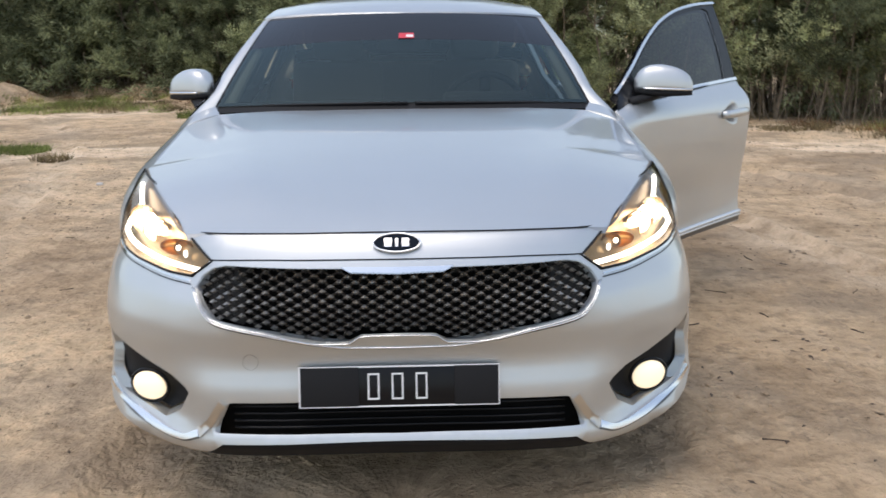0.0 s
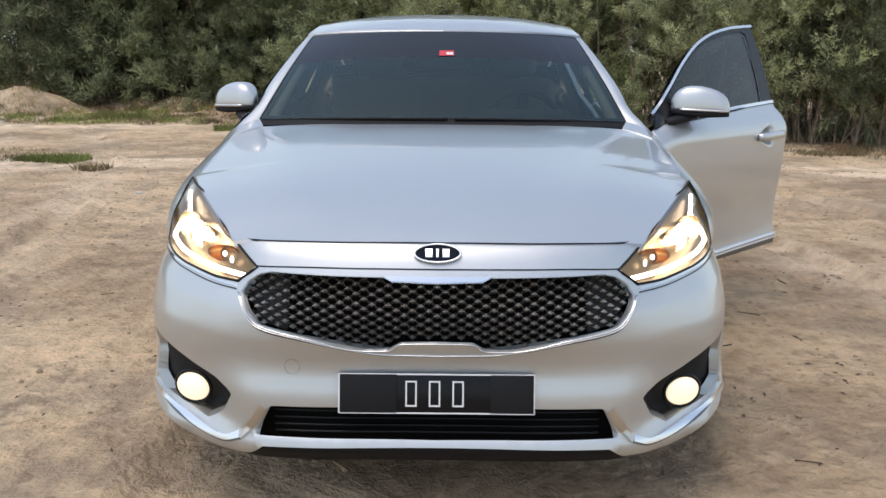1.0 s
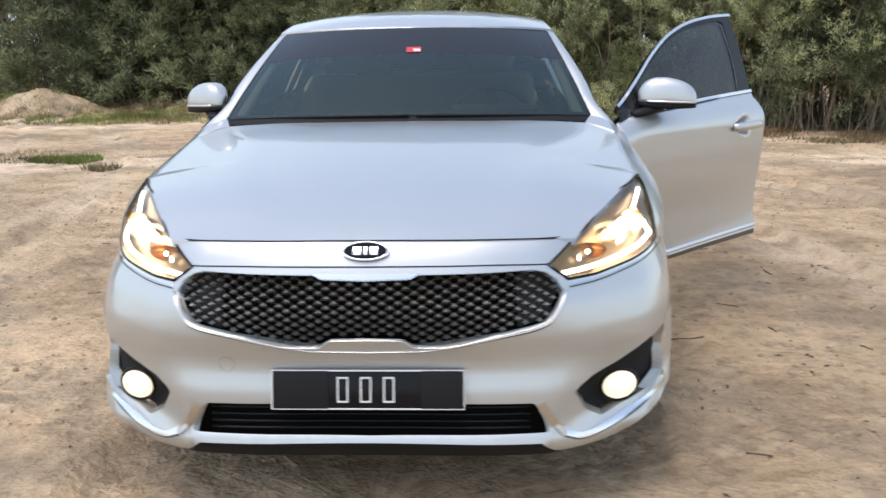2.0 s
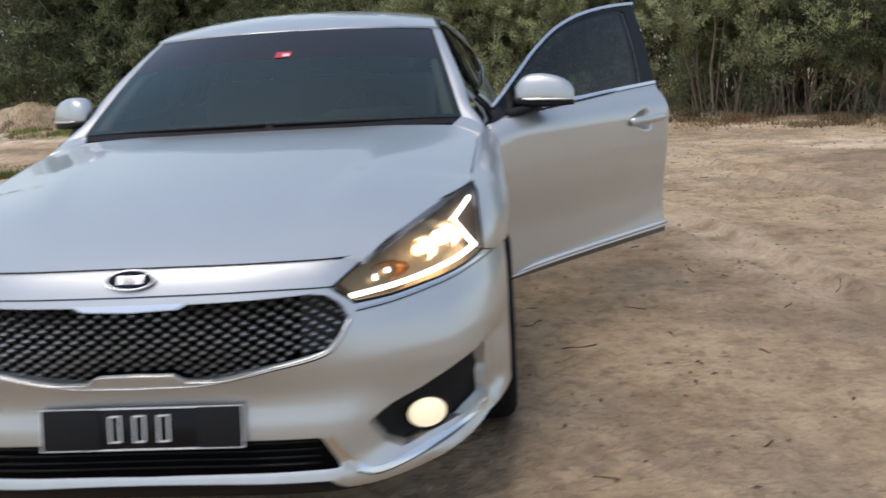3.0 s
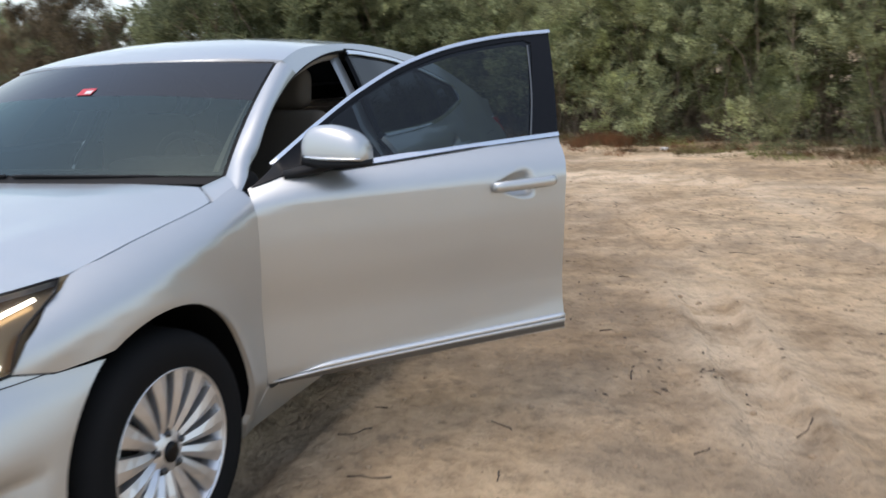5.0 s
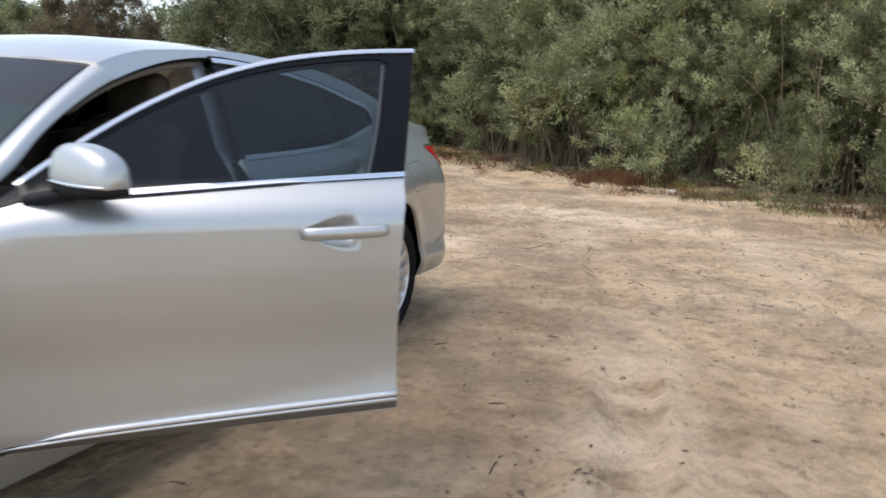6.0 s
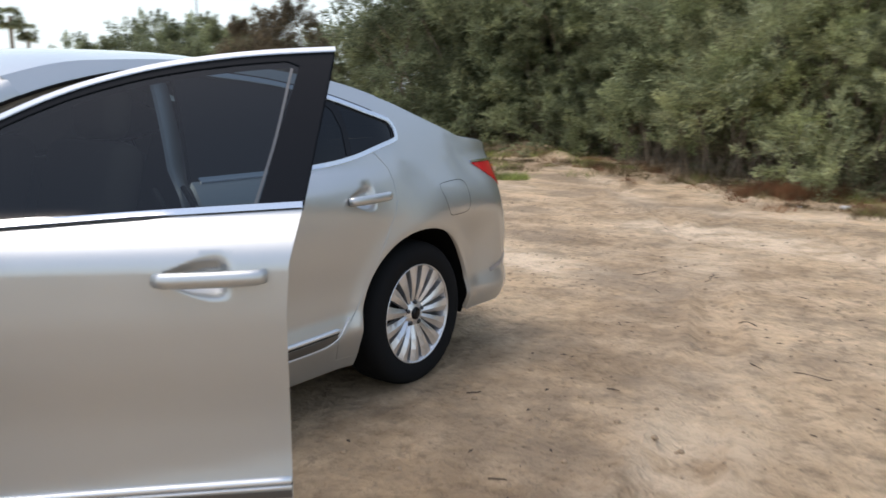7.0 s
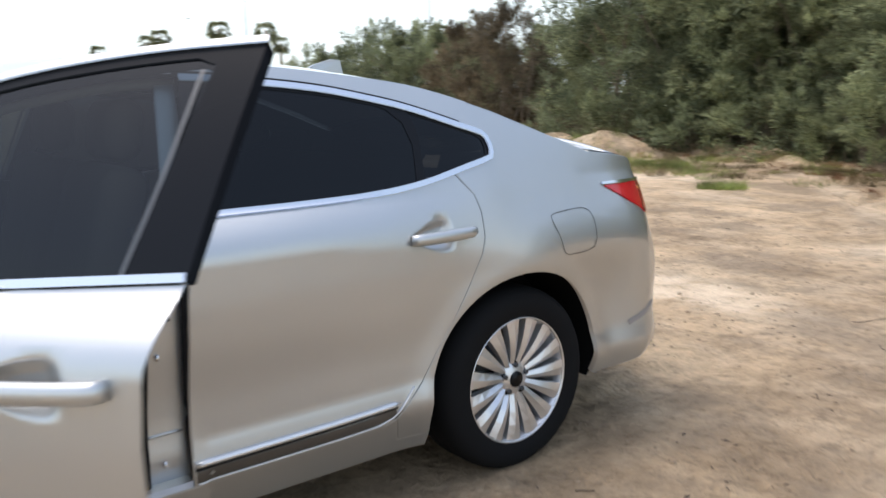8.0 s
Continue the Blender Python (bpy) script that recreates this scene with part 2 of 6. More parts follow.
def panel(name, surf, outline, mat, parent, label="", holes=(), step=0.03, edge=0.03, flange=0.02, flip=False, mirror=False, lift=0.0, fine=()):
    """A sheet cut from the surface surf(u, v) -> place along an outline in u, v, with holes, its rim turned inwards."""
    rings = [dense(list(outline), edge)] + [dense(list(h), edge) for h in holes]
    pts, edges = [], []
    for r in rings:
        k = len(pts)
        pts += r
        edges += [(k + i, k + (i + 1) % len(r)) for i in range(len(r))]
    rim = len(pts)
    us, vs = [p[0] for p in rings[0]], [p[1] for p in rings[0]]
    nu, nv = int((max(us) - min(us)) / step) + 1, int((max(vs) - min(vs)) / step) + 1
    ring_np = [np.array(r) for r in rings]
    for i in range(nu + 1):
        for j in range(nv + 1):
            p = (min(us) + (i + 0.5 * (j % 2)) * step, min(vs) + j * step)
            if inside(p, rings[0]) and not any(inside(p, h) for h in rings[1:]) and min(np.hypot(*(a - p).T).min() for a in ring_np) > 0.45 * step:
                if not any(a <= p[0] <= c and b <= p[1] <= d for a, b, c, d in fine):
                    pts.append(p)
    for a, b, c, d in fine:
        pts += [(u, v) for u in np.arange(a + 0.004, c, 0.0065) for v in np.arange(b + 0.004, d, 0.0065)]
    from mathutils import geometry
    vo, _, fo, *_ = geometry.delaunay_2d_cdt([Vector(p) for p in pts], edges, [], 0, 1e-6)
    keep = []
    for f in fo:
        c = (sum(vo[i][0] for i in f) / 3, sum(vo[i][1] for i in f) / 3)
        if inside(c, rings[0]) and not any(inside(c, h) for h in rings[1:]):
            keep.append(f)
    sign = -1 if flip else 1
    nrm = [sign * grad(surf, p[0], p[1]) for p in vo]
    pos = [Vector(surf(p[0], p[1])) + lift * n for p, n in zip(vo, nrm)]
    front = [f if not flip else tuple(reversed(f)) for f in keep]
    count = {}
    for f in front:
        for a, b in zip(f, f[1:] + f[:1]) if isinstance(f, list) else zip(f, tuple(f[1:]) + (f[0],)):
            count[(a, b)] = count.get((a, b), 0) + 1
    border = [(a, b) for (a, b) in count if (b, a) not in count]
    verts, normals, extra, fl = list(pos), list(nrm), {}, []
    if flange:
        for a, b in border:
            for i in (a, b):
                if i not in extra:
                    extra[i] = len(verts)
                    verts.append(pos[i] - nrm[i] * flange)
                    normals.append(nrm[i])
            fl.append((b, a, extra[a], extra[b]))
    obs = []
    for side in ((1, -1) if mirror else (1,)):
        vv = [(v[0] * side, v[1], v[2]) for v in verts]
        nn = [(n[0] * side, n[1], n[2]) for n in normals]
        ff = [tuple(f) if side > 0 else tuple(reversed(f)) for f in front + fl]
        me = bpy.data.meshes.new(name)
        me.from_pydata(vv, [], ff)
        me.polygons.foreach_set("use_smooth", [k < len(front) for k in range(len(ff))])
        me.normals_split_custom_set_from_vertices(nn)
        obs.append(link(name, me, mat, parent, label))
    return obs if mirror else obs[0]


def tube(name, pts, r, mat, parent=None, label="", closed=False, n=8, squash=1.0, up=(0, 0, 1), mirror=False):
    """A rod along points; r is one radius or one for each point; squash flattens it across up."""
    obs, p3 = [], [Vector(p) for p in pts]
    m = len(p3)
    for side in ((1, -1) if mirror else (1,)):
        bm = bmesh.new()
        rings = []
        for i, p in enumerate(p3):
            a, b = (p3[i - 1], p3[(i + 1) % m]) if closed else (p3[max(0, i - 1)], p3[min(m - 1, i + 1)])
            d = (b - a).normalized()
            s = d.cross(Vector(up))
            s = s.normalized() if s.length > 1e-6 else d.orthogonal().normalized()
            w = s.cross(d)
            k = r[i] if isinstance(r, (list, tuple)) else r
            rings.append([bm.verts.new((q.x * side, q.y, q.z)) for q in (p + s * k * math.cos(6.28318 * j / n) + w * k * squash * math.sin(6.28318 * j / n) for j in range(n))])
        for i in range(m if closed else m - 1):
            a, b = rings[i], rings[(i + 1) % m]
            for j in range(n):
                bm.faces.new((a[j], a[(j + 1) % n], b[(j + 1) % n], b[j]))
        if not closed:
            bm.faces.new(rings[0]), bm.faces.new(rings[-1])
        bmesh.ops.recalc_face_normals(bm, faces=bm.faces)
        obs.append(part(name, bm, mat, parent, label))
    return obs if mirror else obs[0]


def box_bm(size, at=(0, 0, 0), bevel=0.0, seg=2, turn=None, bm=None):
    bm = bm or bmesh.new()
    m = Matrix.Translation(at) @ (turn or Matrix()) @ Matrix.Diagonal((*size, 1))
    vs = bmesh.ops.create_cube(bm, size=1, matrix=m)["verts"]
    if bevel:
        es = list({e for v in vs for e in v.link_edges})
        bmesh.ops.bevel(bm, geom=es, offset=bevel, segments=seg, affect="EDGES", profile=0.5)
    return bm


def lathe(profile, n=48, axis="x", bm=None, at=(0, 0, 0)):
    """A body of revolution about the x axis from (r, offset) pairs."""
    bm = bm or bmesh.new()
    rings = [[bm.verts.new((at[0] + o, at[1] + r * math.cos(6.283185 * j / n), at[2] + r * math.sin(6.283185 * j / n))) for j in range(n)] for r, o in profile]
    for a, b in zip(rings, rings[1:]):
        for j in range(n):
            bm.faces.new((a[j], a[(j + 1) % n], b[(j + 1) % n], b[j]))
    bmesh.ops.recalc_face_normals(bm, faces=bm.faces)
    return bm


# ---------------------------------------------------------------- car: surfaces
FA, RA, HUB = 0.91, 3.763, 0.321
ARCH = 0.398
ARCH_Y = {FA: FA + 0.018, RA: RA + 0.008}
WIDTH = curve_of((0.40, 0.80), (0.505, 0.862), (0.60, 0.904), (0.75, 0.930), (0.95, 0.944), (1.43, 0.932), (2.5, 0.935), (3.3, 0.940), (3.8, 0.945), (4.1, 0.943), (4.3, 0.937), (4.45, 0.916), (4.56, 0.872), (4.64, 0.812), (4.75, 0.70))
PROFILE = curve_of((0.12, -0.11), (0.22, -0.060), (0.285, -0.030), (0.318, -0.017), (0.345, -0.012), (0.385, -0.0175), (0.43, -0.0255), (0.50, -0.0250), (0.70, -0.006), (0.80, 0.0), (0.95, 0.0), (2.0, 0.0))
SHOULDER = curve_of((0.5, 0.66), (0.75, 0.74), (1.0, 0.795), (1.3, 0.855), (1.6, 0.895), (2.9, 0.890), (3.3, 0.840), (3.7, 0.760), (4.1, 0.735), (4.4, 0.69), (4.6, 0.64))
ROLL = curve_of((0.5, 5.0), (0.9, 9.0), (1.12, 11.0), (1.28, 12.0), (1.5, 8.5), (1.75, 6.5), (2.6, 6.2), (2.9, 5.5), (3.3, 2.38), (3.7, 0.74), (4.05, 0.74), (4.2, 0.82), (4.4, 0.86), (4.7, 0.80))
BELT = 1.018


def side_x(y, z):
    x = WIDTH(y) + PROFILE(z)
    if z < 0.47 and 1.05 < y < 2.62:  # the flared lower face of the front door, which runs out towards the hinge
        d = 0.325 + 0.105 * max(0.0, min(1.0, (y - 1.52) / 1.05)) - z
        flare = 0.17 * (0.5 * d + 0.5 * math.sqrt(d * d + 0.0002)) + PROFILE(max(z, 0.43)) + PROFILE(min(z, 0.345)) - PROFILE(0.345)
        x += (flare - PROFILE(z)) * smooth(1.05, 1.35, y) * smooth(0.47, 0.44, z)
    zs, k = SHOULDER(y), ROLL(y)
    d = max(0.0, min(z, BELT) - zs)
    x -= k * d * d
    if z > BELT:
        x -= (0.42 - 0.25 * smooth(4.25, 4.5, y)) * (z - BELT) + 0.25 * (z - BELT) ** 2
    x += 0.045 * smooth(0.85, 0.55, z) * smooth(4.2, 4.5, y)
    x += 0.038 * smooth(3.45, 3.90, y) * smooth(4.62, 4.32, y) * math.exp(-(((z - 0.80) / 0.13) ** 2))
    for y0 in (2.275, 3.302):
        t = (y - y0 + 0.004) / 0.185
        if 0 < t < 1:
            q = abs(z - 0.886) / (0.016 + 0.042 * smooth(0.0, 0.75, t))
            x -= 0.024 * smooth(1.0, 0.25, q) * smooth(0.0, 0.40, t) * smooth(1.0, 0.76, t)
    for c in (FA, RA):
        r = math.hypot(y - ARCH_Y[c], z - HUB)
        if r < 0.7 and z > 0.15:
            x += 0.014 * math.exp(-(((r - 0.40) / 0.055) ** 2))
    return x


def side(y, z):
    return (side_x(y, z), y, z)


ROOF_EDGE = curve_of((1.42, 0.975), (1.60, 1.075), (1.90, 1.265), (2.11, 1.357), (2.4, 1.414), (2.8, 1.428), (3.4, 1.374), (3.78, 1.268), (4.0, 1.184), (4.21, 1.110), (4.4, 1.084), (4.55, 1.054), (4.62, 1.024), (4.70, 0.975))
ROOF_MID = curve_of((1.90, 1.345), (1.97, 1.378), (2.2, 1.440), (2.5, 1.472), (2.8, 1.476), (3.2, 1.448), (3.5, 1.388), (3.9, 1.265), (4.2, 1.145), (4.4, 1.122), (4.66, 1.116), (4.74, 1.096), (4.82, 1.04))


def top(u, y):
    """Roof, rear window and boot lid; u runs from -1 to 1 across."""
    ze = ROOF_EDGE(y)
    return (u * (side_x(y, ze) - 0.002), y, ze + (ROOF_MID(y) - ze) * (1 - abs(u) ** 2.4))


HOOD_MID = curve_of((0.05, 0.752), (0.09, 0.774), (0.30, 0.835), (0.60, 0.897), (1.0, 0.957), (1.40, 1.004))


HOOD_EDGE_Z = curve_of((0.05, 0.735), (0.166, 0.764), (0.33, 0.808), (0.52, 0.842), (0.718, 0.858), (0.83, 0.871), (0.95, 0.890), (1.18, 0.921), (1.30, 0.938), (1.45, 0.965))
HOOD_EDGE_X = curve_of((0.05, 0.55), (0.166, 0.568), (0.33, 0.657), (0.52, 0.752), (0.70, 0.824))


def hood_edge_x(y):
    a, b = HOOD_EDGE_X(min(y, 0.72)), side_x(max(y, 0.70), HOOD_EDGE_Z(max(y, 0.70))) - 0.005
    k = smooth(0.70, 0.80, y)
    return a * (1 - k) + b * k


def hood(x, y):
    xe, ze = hood_edge_x(y), HOOD_EDGE_Z(y)
    q = abs(x) / xe
    z = HOOD_MID(y) - (HOOD_MID(y) - ze) * q**2.3
    crease = 0.34 + 0.26 * smooth(0.0, 1.4, y)
    z += 0.010 * smooth(crease - 0.08, crease + 0.07, abs(x)) * smooth(0.1, 0.5, y) * smooth(1.30, 0.75, y) * smooth(1.0, 0.55, q)
    z -= 0.004 * smooth(0.52, 0.34, abs(x)) * smooth(1.10, 1.34, y)
    return (x, y, z)


PLAN_X = curve_of((0, 0), (0.25, 0.25), (0.455, 0.45), (0.61, 0.58), (0.765, 0.70), (0.905, 0.80), (1.05, 0.868), (1.18, 0.906), (1.30, 0.930), (1.50, 0.948))
PLAN_Y = curve_of((0, 0), (0.25, 0.005), (0.455, 0.030), (0.61, 0.088), (0.765, 0.180), (0.905, 0.280), (1.05, 0.405), (1.18, 0.530), (1.30, 0.650), (1.50, 0.850))
LEAN = curve_of((0.12, 0.05), (0.17, 0.012), (0.208, -0.018), (0.232, -0.032), (0.258, -0.024), (0.280, -0.010), (0.31, -0.008), (0.37, -0.004), (0.45, 0.014), (0.54, -0.006), (0.60, -0.012), (0.66, 0.0), (0.71, 0.022), (0.765, 0.058), (0.80, 0.11), (0.87, 0.22))
SWEEP = curve_of((0.15, -0.070), (0.42, -0.090), (0.52, -0.048), (0.60, 0.020), (0.68, 0.11), (0.76, 0.125), (0.87, 0.19))


def nose(s, z):
    """Front mask; s runs round the plan of the nose."""
    q = abs(s)
    x = PLAN_X(q)
    y = PLAN_Y(q) + LEAN(z) + SWEEP(z) * (x / 0.86) ** 2
    y += 0.030 * smooth(0.50, 0.66, x) * smooth(0.93, 0.84, x) * smooth(0.25, 0.31, z) * smooth(0.50, 0.36, z)
    x -= 0.024 * smooth(1.0, 1.08, q) * smooth(1.26, 1.14, q) * smooth(0.29, 0.33, z) * smooth(0.50, 0.45, z)
    return (math.copysign(x, s), y, z)


def s_of(x):
    lo, hi = 0.0, 1.5
    for _ in range(30):
        mid = (lo + hi) / 2
        lo, hi = (mid, hi) if PLAN_X(mid) < x else (lo, mid)
    return lo


def s_at_y(y, z):
    lo, hi = 0.3, 1.5
    for _ in range(30):
        mid = (lo + hi) / 2
        lo, hi = (mid, hi) if nose(mid, z)[1] < y else (lo, mid)
    return lo


def both(half):
    """An outline that is given for the right half, from the middle line to the middle line, closed by its mirror image."""
    return half + [(-u, v) for u, v in reversed(half) if abs(u) > 1e-6]


def arch_points(c, a0, a1, n=24, r=ARCH):
    c = ARCH_Y[c]
    return [(c + r * math.cos(radians(a0 + (a1 - a0) * i / n)), HUB + r * math.sin(radians(a0 + (a1 - a0) * i / n))) for i in range(n + 1)]


car = new("car")
car.location = (0, 2.34, 0)
tagged(car, "silver saloon car with lamps lit and driver door open", "car")
X = s_of


def strip(name, surf, path, width, mat, parent, label="", lift=0.006, mirror=False, flange=0.006, n=40):
    """A band of a width along a path in u, v of a surface."""
    f, g = curve_path(path)
    mid = [(f(i / n), g(i / n)) for i in range(n + 1)]
    a, b = [], []
    for i, p in enumerate(mid):
        q, r = mid[max(0, i - 1)], mid[min(n, i + 1)]
        d = Vector((r[0] - q[0], r[1] - q[1])).normalized()
        a.append((p[0] - d.y * width / 2, p[1] + d.x * width / 2)), b.append((p[0] + d.y * width / 2, p[1] - d.x * width / 2))
    return panel(name, surf, b + a[::-1], mat, parent, label, lift=lift, mirror=mirror, flange=flange, step=0.5, edge=1.0)


def curve_path(path):
    t = [0.0]
    for p, q in zip(path, path[1:]):
        t.append(t[-1] + math.dist(p, q))
    t = [v / t[-1] for v in t]
    return curve_of(*zip(t, [p[0] for p in path])), curve_of(*zip(t, [p[1] for p in path]))


def on_surface(surf, path, n=40, lift=0.0, sign=1):
    f, g = curve_path(path)
    out = []
    for i in range(n + 1):
        u, v = f(i / n), g(i / n)
        out.append(Vector(surf(u, v)) + lift * sign * grad(surf, u, v))
    return out


# front mask with its openings
seam_s = s_at_y(0.595, 0.668)
RING = both([(0, 0.710), (X(0.40), 0.707), (X(0.475), 0.698), (X(0.511), 0.673), (X(0.531), 0.639), (X(0.512), 0.602), (X(0.478), 0.565), (X(0.337), 0.534), (X(0.20), 0.506), (X(0.13), 0.498), (0, 0.496)])
GRILLE = both([(0, 0.701), (X(0.44), 0.700), (X(0.474), 0.692), (X(0.505), 0.671), (X(0.525), 0.640), (X(0.506), 0.604), (X(0.474), 0.572), (X(0.336), 0.541), (X(0.188), 0.512), (X(0.128), 0.513), (X(0.095), 0.533), (0, 0.535)])
INTAKE = both([(0, 0.352), (X(0.447), 0.350), (X(0.492), 0.268), (0, 0.264)])
FOG = [(X(0.576), 0.352), (X(0.590), 0.364), (X(0.625), 0.381), (X(0.70), 0.400), (X(0.79), 0.432), (1.02, 0.452), (1.055, 0.385), (1.02, 0.322), (X(0.80), 0.302), (X(0.735), 0.291), (X(0.65), 0.277), (X(0.605), 0.303)]
fu, fv = [p[0] for p in FOG], [p[1] for p in FOG]
FOG_OUT = [(u - 0.022 * (max(fu) - u) / (max(fu) - min(fu)), v + 0.026 * (v - min(fv)) / (max(fv) - min(fv))) for u, v in FOG]
arch_front = [(s_at_y(y, z), z) for y, z in arch_points(FA, 118, 187, 16) if z < 0.660]
half = [(0, 0.778), (X(0.30), 0.774), (X(0.566), 0.763), (X(0.488), 0.710), (X(0.538), 0.662), (X(0.624), 0.660), (X(0.74), 0.666), (X(0.80), 0.673), (s_at_y(0.507, 0.684), 0.686), (seam_s, 0.664)] + arch_front + [(s_at_y(0.45, 0.27), 0.270), (X(0.86), 0.272), (X(0.80), 0.250), (X(0.72), 0.228), (X(0.64), 0.214), (X(0.56), 0.208), (X(0.505), 0.212), (X(0.465), 0.242), (0, 0.246)]
panel("front_bumper", nose, both(half), PAINT, car, "silver painted front bumper", holes=[rounded(RING, 0.006, 2), rounded(INTAKE, 0.012, 3), rounded(FOG_OUT, 0.007, 3), rounded([(-u, v) for u, v in FOG_OUT][::-1], 0.007, 3)], step=0.024, edge=0.018, flange=0.03)
lip = both([(0, 0.244), (X(0.464), 0.240), (X(0.503), 0.210), (X(0.52), 0.192), (0, 0.192)])
panel("front_lip", lambda s, z: (nose(s, z)[0], nose(s, z)[1] + 0.012, z), lip, BLACK, car, "matt black lower lip")
panel("grille_ring", nose, rounded(RING, 0.012, 3), PAINT, car, "satin metal grille surround", holes=[rounded(GRILLE, 0.005, 3)], step=0.5, edge=0.02, lift=0.006, flange=0.008)
panel("grille_bar", nose, both([(0, 0.703), (0.142, 0.703), (0.118, 0.692), (0, 0.689)]), CHROME, car, "polished centre bar", lift=0.010, step=0.1, edge=0.02)
groove = [(u, v - 0.001) for u, v in GRILLE if v < 0.66 and u >= 0]
ring_low = [(u, v + 0.001) for u, v in RING if v < 0.66 and u >= 0]
tube("ring_edge", [Vector((k * p.x, p.y, p.z)) for k, run in ((1, on_surface(nose, ring_low, 40, 0.008)), (-1, on_surface(nose, ring_low, 40, 0.008)[-2::-1])) for p in run], 0.0020, CHROME, car, "thin polished edge under the grille", n=6)
tube("grille_edge", [Vector((k * p.x, p.y, p.z)) for k, run in ((1, on_surface(nose, groove, 40, 0.009)), (-1, on_surface(nose, groove, 40, 0.009)[-2::-1])) for p in run], 0.0018, CHROME, car, "thin polished inner edge of the grille", n=6)
tube("ring_gap", [Vector((k * p.x, p.y, p.z)) for k, run in ((1, on_surface(nose, [(u, v - 0.004) for u, v in ring_low], 40, 0.002)), (-1, on_surface(nose, [(u, v - 0.004) for u, v in ring_low], 40, 0.002)[-2::-1])) for p in run], 0.0028, BLACK, car, "dark gap below the grille surround", n=6)
tube("towing_cover", [Vector(nose(-X(0.385) + 0.021 * math.cos(a), 0.456 + 0.021 * math.sin(a))) + Vector((0, -0.0002, 0)) for a in np.linspace(0, 6.2832, 28, endpoint=False)], 0.0005, TRIM, car, "round towing-eye cover seam", closed=True, up=(0, 1, 0), n=5)
strip("bumper_seam", nose, [(X(0.542), 0.646), (X(0.62), 0.647), (X(0.74), 0.654), (X(0.84), 0.667), (seam_s - 0.02, 0.671)], 0.0026, BLACK, car, lift=0.002, mirror=True, flange=0)
strip("bumper_crease", nose, [(X(0.545), 0.654), (X(0.62), 0.656), (X(0.74), 0.663), (X(0.85), 0.677)], 0.005, CHROME, car, "thin polished line", lift=0.004, mirror=True)


def inner_nose(depth):
    return lambda s, z: (nose(s, z)[0] * 0.985, nose(s, z)[1] + depth, z)


# grille mesh: lattice with faceted studs
def stud_mesh(w, h, d):
    me = bpy.data.meshes.new("stud")
    me.from_pydata([(-w, 0, 0), (0, 0, -h), (w, 0, 0), (0, 0, h), (0, -d, 0.15 * h)], [], [(0, 1, 4), (1, 2, 4), (2, 3, 4), (3, 0, 4)])
    me.materials.append(STUD)
    return me


STUD = material("stud_metal", (0.50, 0.49, 0.47), 0.28, 0.95)
STUDBAR = material("lattice_metal", (0.05, 0.048, 0.046), 0.4, 0.7)
gsurf = inner_nose(0.020)
bm = bmesh.new()
grille_in = rounded(GRILLE, 0.01, 3)
nodes = []
DX, DZ = 0.0215, 0.0122
for j in range(-2, 18):
    for i in range(-26, 27):
        if (i + j) % 2 == 0:
            s, z = i * DX, 0.505 + j * DZ + 0.02 * (abs(i * DX) / 0.5) ** 2
            if inside((s, z), grille_in):
                nodes.append((s, z, i, j))
                for di in (-1, 1):
                    a, b = Vector(gsurf(s, z)), Vector(gsurf(s + di * DX, z + DZ))
                    w, t = Vector((0, 0, 0.0022)), Vector((0, 0.010, 0))
                    q = [bm.verts.new(v) for v in (a - w, b - w, b + w, a + w, a - w + t, b - w + t, b + w + t, a + w + t)]
                    for f in ((0, 1, 2, 3), (3, 2, 6, 7), (1, 0, 4, 5)):
                        bm.faces.new([q[k] for k in f])
bmesh.ops.recalc_face_normals(bm, faces=bm.faces)
grille = part("grille", bm, STUDBAR, car, "dark diamond lattice grille with faceted studs", flat=True)
stud = stud_mesh(0.0105, 0.0075, 0.010)
for s, z, i, j in nodes:
    ob = link("stud", stud, None, grille)
    ob.location = Vector(gsurf(s, z)) + Vector((0, -0.003, 0))
panel("grille_backing", inner_nose(0.060), both([(0, 0.72), (X(0.5), 0.70), (X(0.54), 0.64), (X(0.48), 0.54), (0, 0.48)]), DARK, car, step=0.1, edge=0.1)
for k in (1, -1):
    panel("grille_shutter", inner_nose(0.044), [(k * X(u), v) for u, v in ((0.41, 0.70), (0.47, 0.69), (0.53, 0.64), (0.48, 0.565), (0.41, 0.545))][::k], material("shutter_grey", (0.045, 0.042, 0.04), 0.5), car, step=0.1, edge=0.1)

# lower intake
panel("intake_backing", inner_nose(0.08), both([(0, 0.37), (X(0.47), 0.37), (X(0.53), 0.25), (X(0.53), 0.17), (0, 0.17)]), DARK, car, step=0.1, edge=0.1)
for z in (0.333, 0.313, 0.293, 0.275):
    tube("intake_slat", [Vector(nose(s, z)) + Vector((0, 0.022, 0)) for s in np.linspace(-0.44, 0.44, 21)], 0.0055, GLOSSBLACK, car, squash=0.6)

